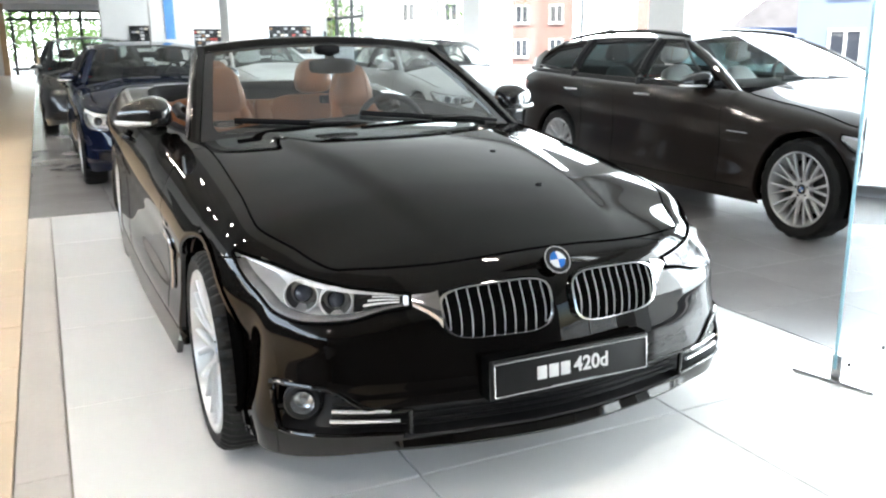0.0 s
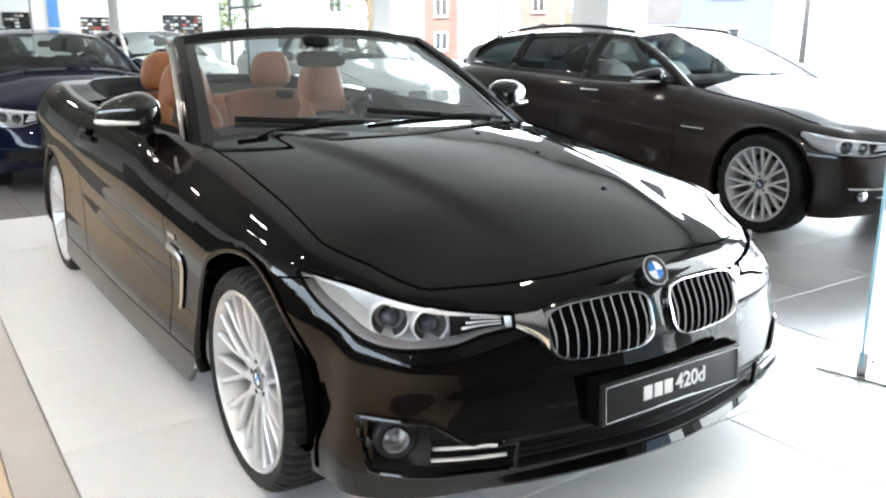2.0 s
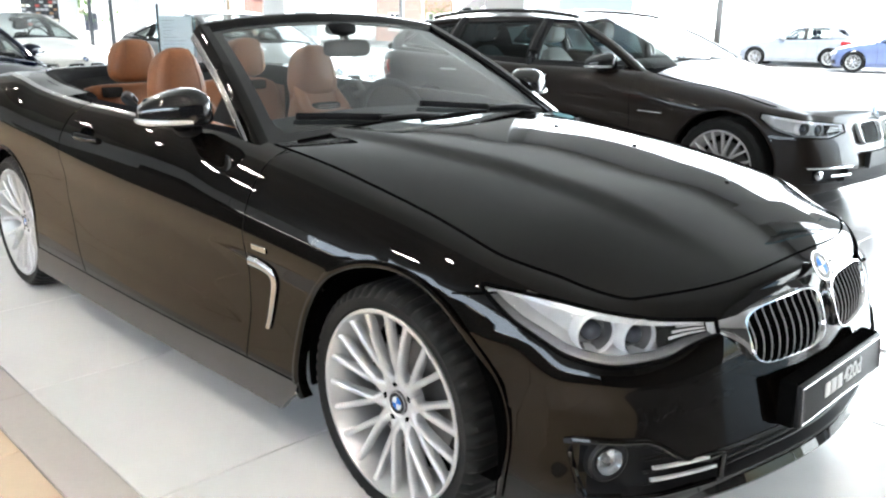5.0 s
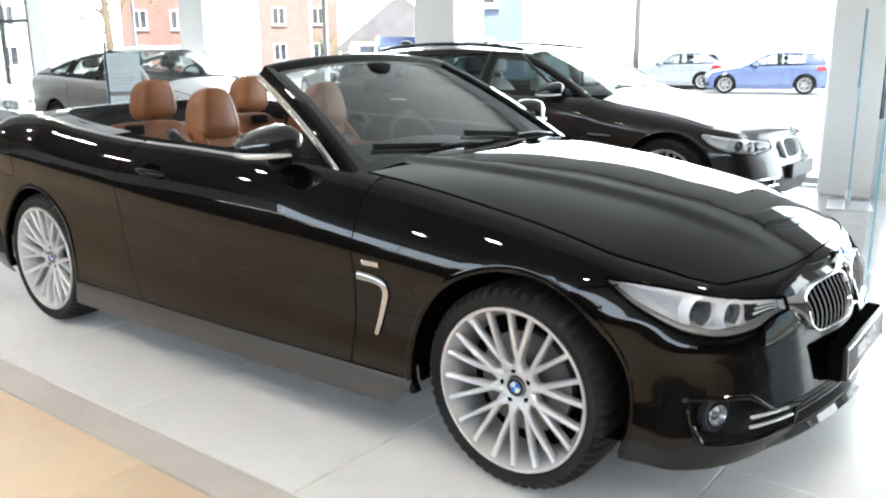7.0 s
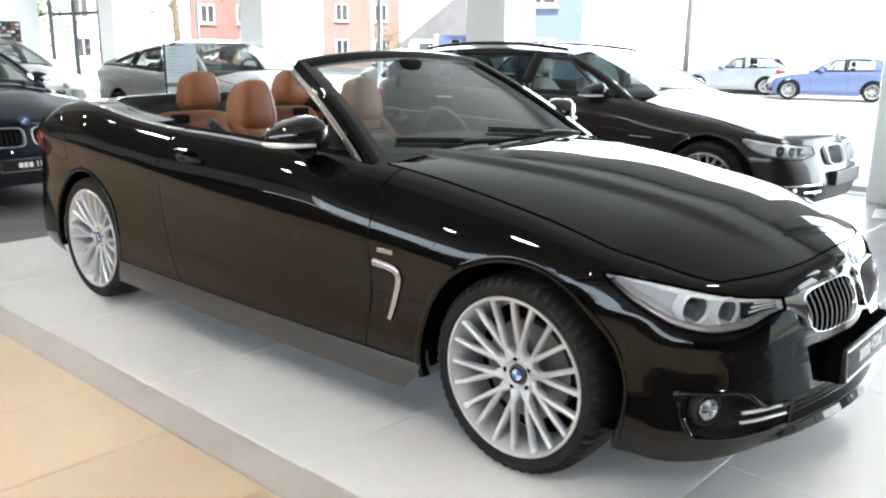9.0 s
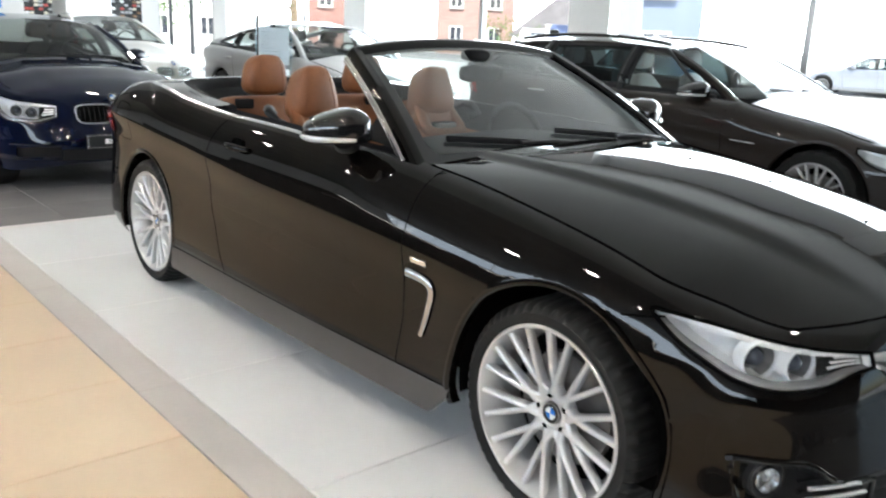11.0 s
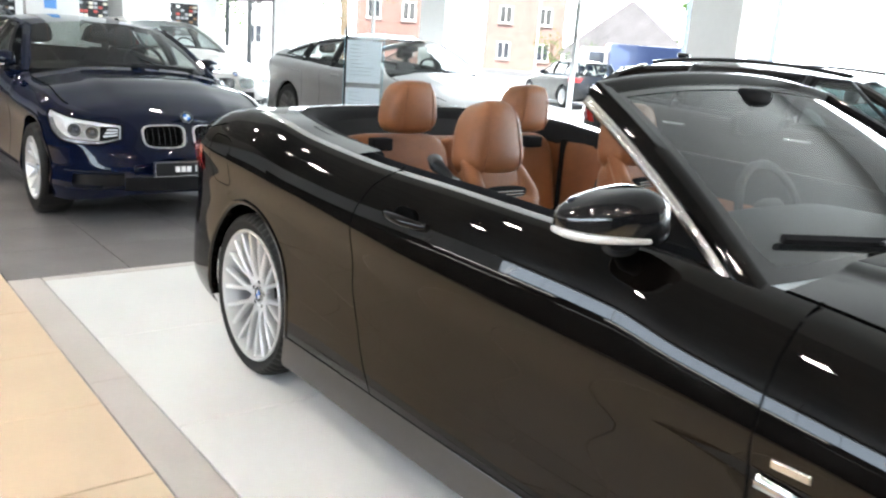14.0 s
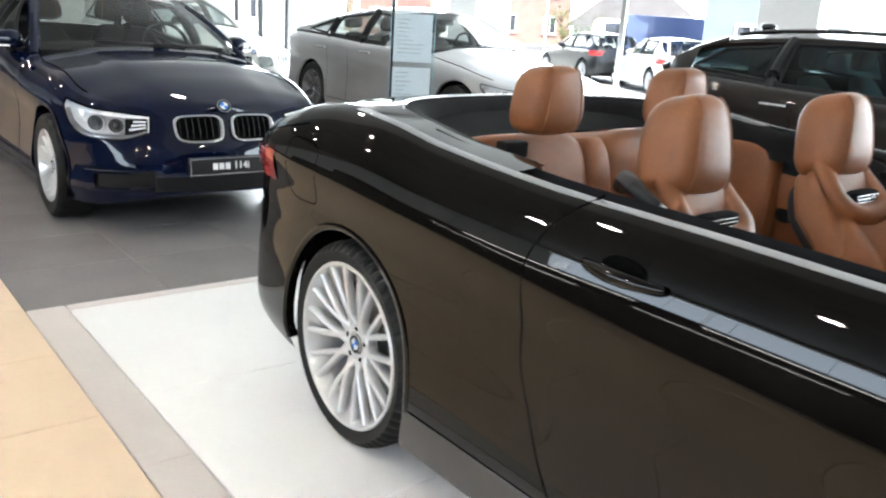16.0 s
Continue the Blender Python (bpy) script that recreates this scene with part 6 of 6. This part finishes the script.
tile_field("pavement_dark", "dark grey stone floor under the other cars", steps(-1.46, 1.69, .6), [4.483] + steps(5.05, 17.05, .6) + [18.7], "grey_tile", .0015, lambda x, y: y < 7.5)
tile_field("pavement_dark_east", "dark grey stone floor beside the street window", steps(1.693, X_GLASS, .6), steps(Y_SOUTH, 18.7, .6), "grey_tile", .0015, lambda x, y: -3 < y < 3)
tile_field("pavement_dark_hall", "dark grey stone floor of the long hall", steps(-1.46, X_GLASS, 1.2), steps(18.95, Y_NORTH, 1.2), "grey_tile", .0015)
tile_field("pavement_dark_front", "dark grey stone floor before the display floor", steps(-1.46, 1.69, .6), steps(Y_SOUTH, -1.503, .6), "grey_tile", .0015)

# ---- glass price stands ----
def price_stand(m, label, sheets, height=1.62, rows=True, x0=-.21, x1=.23, strip=.03, strip_z=1.0):
    """A steel foot plate and clamp, an upright glass blade and paper sheets held on it."""
    root = thing("price_stand", label, "display stand", m, "glass price stands")
    part("foot_plate", box(-.23, .23, -.16, .16, .001, .010, .003), M["steel"], root, smooth=False)
    part("clamp", box(-.20, .21, -.020, .020, .0105, .105, .003), M["steel"], root, smooth=False)
    for x in (-.14, .15):
        for s in (-1, 1):
            part("clamp_screw", lathe([(.0, .0005), (.004, .007), (.0, .009)], 12, "y", Matrix.Translation((x, s * .0205, .055)) @ Matrix.Scale(s, 4, (0, 1, 0))), M["black_trim"], root)
    part("glass_blade", box(x0, x1, -.006, .006, .05, height, .002), M["stand_glass"], root, "tall clear glass blade", smooth=False)
    part("blade_edge", box(x0 - .004, x0 - .0005, -.006, .006, .05, height), M["edge_glass"], root, smooth=False)
    part("blade_edge", box(x1 + .0005, x1 + .004, -.006, .006, .05, height), M["edge_glass"], root, smooth=False)
    for z0, z1, mat in sheets:
        sheet = part("price_sheet", box(x0 + .02, x1 - .02, -.0105, -.0075, z0, z1, .001), M[mat], root, "white printed price sheet", smooth=False)
        part("sheet_pocket", box(x0 + .01, x1 - .01, -.016, -.013, z0 - .01, z1 + .01, .001), M["stand_glass"], root, smooth=False)
        if rows:
            rng = random.Random(4)
            for k in range(9):
                zz = z1 - .04 - k * (z1 - z0 - .08) / 9
                part("printed_line", box(-.05, -.05 + rng.uniform(.06, .22), -.0120, -.0108, zz - .004, zz), M["swatches"][1], sheet, smooth=False)
    part("upright_strip", box(strip, strip + .02, .007, .016, strip_z, height + .02, .003), M["black_trim"], root, smooth=False)
    return root


M["edge_glass"] = material("glass_edge", (0.30, 0.55, 0.66), 0.1, coat=0.6, vary=0.1, scale=8)
price_stand(pose(1.605, -.51, 0, 0, 0, 13), "clear glass price stand on a steel foot beside the display floor", ((.78, 1.12, "paper"),))
price_stand(pose(4.80, .25, 0, 0, 0, 11.4), "glass price stand in front of a white column", ((.85, 1.15, "paper"),))
price_stand(pose(1.63, 6.15, 0, 0, 0, -25), "glass price stand with white sheets before the silver car", ((.97, 1.33, "paper"), (.55, .93, "paper")), 1.42, x0=-.10, x1=.24, strip=-.095, strip_z=.60)

# ---- the street outside ----
M["far_sky"] = material("far_sky", (0.93, 0.97, 1.0), 1.0, emit=3.0)
solo("backdrop", join(box(170, 170.5, -160, 230, -2, 90), box(-60, 169, 230.2, 230.8, -2, 90)), M["far_sky"], "bright hazy white sky beyond the houses", "sky", kind="structure", smooth=False)
slab("ground", -120, 200, -120, 220, -.50, -.30, "paving", "pale paved forecourt and street reaching far away", category="ground")
slab("road", 30, 40, -110, 200, -.299, -.285, "asphalt", "grey asphalt street", category="road")
slab("kerb", 29.7, 30, -110, 200, -.299, -.17, "paving", "pale stone kerb along the street", category="kerb")


def house(name, m, w, d, h, roof_h, wall, label, cols, storeys, roof="roof", gable=True, win=(1.0, 1.3)):
    """A house with storeys of framed windows and a pitched roof; its front looks to -y."""
    root = thing(name, label, "house", m, "houses across the street")
    part("wall", box(-w / 2, w / 2, 0, d, -.2, h), M[wall], root, smooth=False)
    if gable:
        e = .35
        poly = [(-w / 2 - e, h - .1), (w / 2 + e, h - .1), (w / 2 + e, h + .1), (0, h + roof_h), (-w / 2 - e, h + .1)]
        part("roof", extrude_poly(poly, -e, d + e), M[roof], root, smooth=False)
    else:
        rb = bmesh.new()
        a = [rb.verts.new(p) for p in ((-w / 2 - .4, -.4, h), (w / 2 + .4, -.4, h), (w / 2 + .4, d + .4, h), (-w / 2 - .4, d + .4, h))]
        t = [rb.verts.new(p) for p in ((-w / 2 + d * .35, d / 2, h + roof_h), (w / 2 - d * .35, d / 2, h + roof_h))]
        rb.faces.new(a[::-1]), rb.faces.new((a[0], a[1], t[1], t[0])), rb.faces.new((a[1], a[2], t[1])), rb.faces.new((a[2], a[3], t[0], t[1])), rb.faces.new((a[3], a[0], t[0]))
        part("roof", rb, M[roof], root, smooth=False)
    sh = h / storeys
    for s in range(storeys):
        for c in range(cols):
            cx, cz = -w / 2 + w * (c + .5) / cols, sh * (s + .55)
            ww, wh = win
            f = bmesh.new()
            for x0, x1, z0, z1 in ((-ww / 2, -ww / 2 + .09, -wh / 2, wh / 2), (ww / 2 - .09, ww / 2, -wh / 2, wh / 2), (-ww / 2 + .09, ww / 2 - .09, wh / 2 - .09, wh / 2), (-ww / 2 + .09, ww / 2 - .09, -wh / 2, -wh / 2 + .09), (-.045, .045, -wh / 2 + .09, wh / 2 - .09)):
                box(cx + x0, cx + x1, -.09, .02, cz + z0, cz + z1, bm=f)
            wd = part("window", f, M["render_white"], root, "white framed window", smooth=False)
            part("pane", box(cx - ww / 2 + .08, cx + ww / 2 - .08, -.035, -.02, cz - wh / 2 + .08, cz + wh / 2 - .08), M["lens"], wd, smooth=False)
            part("sill", box(cx - ww / 2 - .08, cx + ww / 2 + .08, -.16, .0, cz - wh / 2 - .1, cz - wh / 2 - .01), M["paving"], wd, smooth=False)
    return root


def bearing(az, dist, z=-.3, turn=None):
    """A pose at a compass bearing from the middle of the camera's way, its front turned to the showroom."""
    a = radians(az)
    return pose(-2.4 + math.sin(a) * dist, -.7 + math.cos(a) * dist, z, 0, 0, -az if turn is None else turn)


house("brick_house", bearing(33.8, 62), 5.0, 9, 7.2, 3.2, "brick", "red brick house with white windows and a dark roof", 2, 3, gable=False)
house("brick_house", bearing(42.7, 66), 6.0, 9, 8.0, 3.4, "brick_pale", "tall pale red brick house with white windows", 2, 3)
house("white_house", bearing(25.0, 60), 9, 8, 7.5, 2.5, "render_white", "white rendered house with grey windows", 3, 3, gable=False)
house("low_house", bearing(49.5, 60), 8.5, 8, 1.6, 3.8, "render_white", "low pale house under a steep grey roof", 2, 1)
house("blue_house", bearing(55.3, 28.5), 2.8, 5, 9.5, 1.0, "render_blue", "narrow blue-grey building with white windows", 1, 4, gable=False)
house("white_house", bearing(15.0, 75), 16, 9, 7.0, 3.0, "render_white", "wide white house behind the trees", 5, 2)


def tree(m, height, crown, seed, label, leaves=900):
    """A trunk that tapers and forks, with clumps of small leaves and gaps between."""
    rng = random.Random(seed)
    root = thing("tree", label, "tree", m, "street trees")
    bm = bmesh.new()
    top = Vector((rng.uniform(-.2, .2), rng.uniform(-.2, .2), height * .72))
    trunk = [Vector((0, 0, -.1)).lerp(top, t) + Vector((.08 * math.sin(5 * t), .06 * math.cos(4 * t), 0)) for t in np.linspace(0, 1, 9)]
    tube(trunk, lambda t: .20 * height / 7 * (1 - .75 * t) + .01, 9, bm=bm)
    tips = []
    for k in range(13):
        a, b = rng.uniform(0, 6.28), rng.uniform(.35, .95)
        s = trunk[int(b * 8)]
        e = s + Vector((math.cos(a) * crown * rng.uniform(.5, 1), math.sin(a) * crown * rng.uniform(.5, 1), height * rng.uniform(.08, .30)))
        tube([s, s.lerp(e, .5) + Vector((0, 0, .15)), e], lambda t: .06 * height / 7 * (1 - .8 * t) + .008, 6, bm=bm)
        tips += [s.lerp(e, .55), s.lerp(e, .8), e]
    part("trunk", bm, M["bark"], root)
    lv = bmesh.new()
    for k in range(leaves):
        c = rng.choice(tips) + Vector((rng.gauss(0, 1), rng.gauss(0, 1), rng.gauss(0, .8))) * crown * .24
        s = rng.uniform(.10, .24) * crown / 2
        q = Euler((rng.uniform(0, 6), rng.uniform(0, 6), rng.uniform(0, 6))).to_matrix()
        v = [lv.verts.new(c + q @ Vector(p) * s) for p in ((-.5, 0, 0), (0, -.32, .08), (.6, 0, 0), (0, .32, .08))]
        lv.faces.new(v)
    tagged(part("crown", lv, M["leaf"], root, "loose light green foliage", smooth=False), kind="stuff")
    return root


tree(bearing(30.6, 44), 9.0, 2.6, 11, "tall street tree with a bare trunk and light foliage", 1300)
tree(bearing(44.6, 52), 3.2, 1.3, 12, "small bushy green garden tree", 500)
tree(bearing(47.0, 54), 2.6, 1.0, 13, "small rounded green shrub tree", 400)
tree(bearing(54.5, 75), 12.0, 4.2, 14, "large green tree behind the roofs", 1200)
tree(bearing(20.5, 40), 4.5, 2.2, 15, "bushy green tree in the forecourt", 1000)
tree(bearing(17.0, 50), 6.5, 3.0, 16, "broad green tree behind the windows", 1100)
for _k, (_az, _d) in enumerate(((-1.4, 62), (.9, 66), (3.2, 60), (5.2, 64))):
    tree(bearing(_az, _d), 5.5, 2.6, 17 + _k, "dense green tree beyond the end doors", 1500)
for k, az in enumerate((43.5, 53.5)):
    root = thing("street_lamp", "slim white street lamp post", "street lamp", bearing(az, 48), "street lamps")
    part("post", tube([(0, 0, 0), (0, 0, 5.6)], .06, 8), M["wall_white"], root)
    part("arm", tube([(0, 0, 5.6), (.35, 0, 5.75), (.8, 0, 5.75)], .04, 8), M["wall_white"], root)
    part("lantern", box(.55, 1.05, -.1, .1, 5.66, 5.76, .02), M["satin"], root)
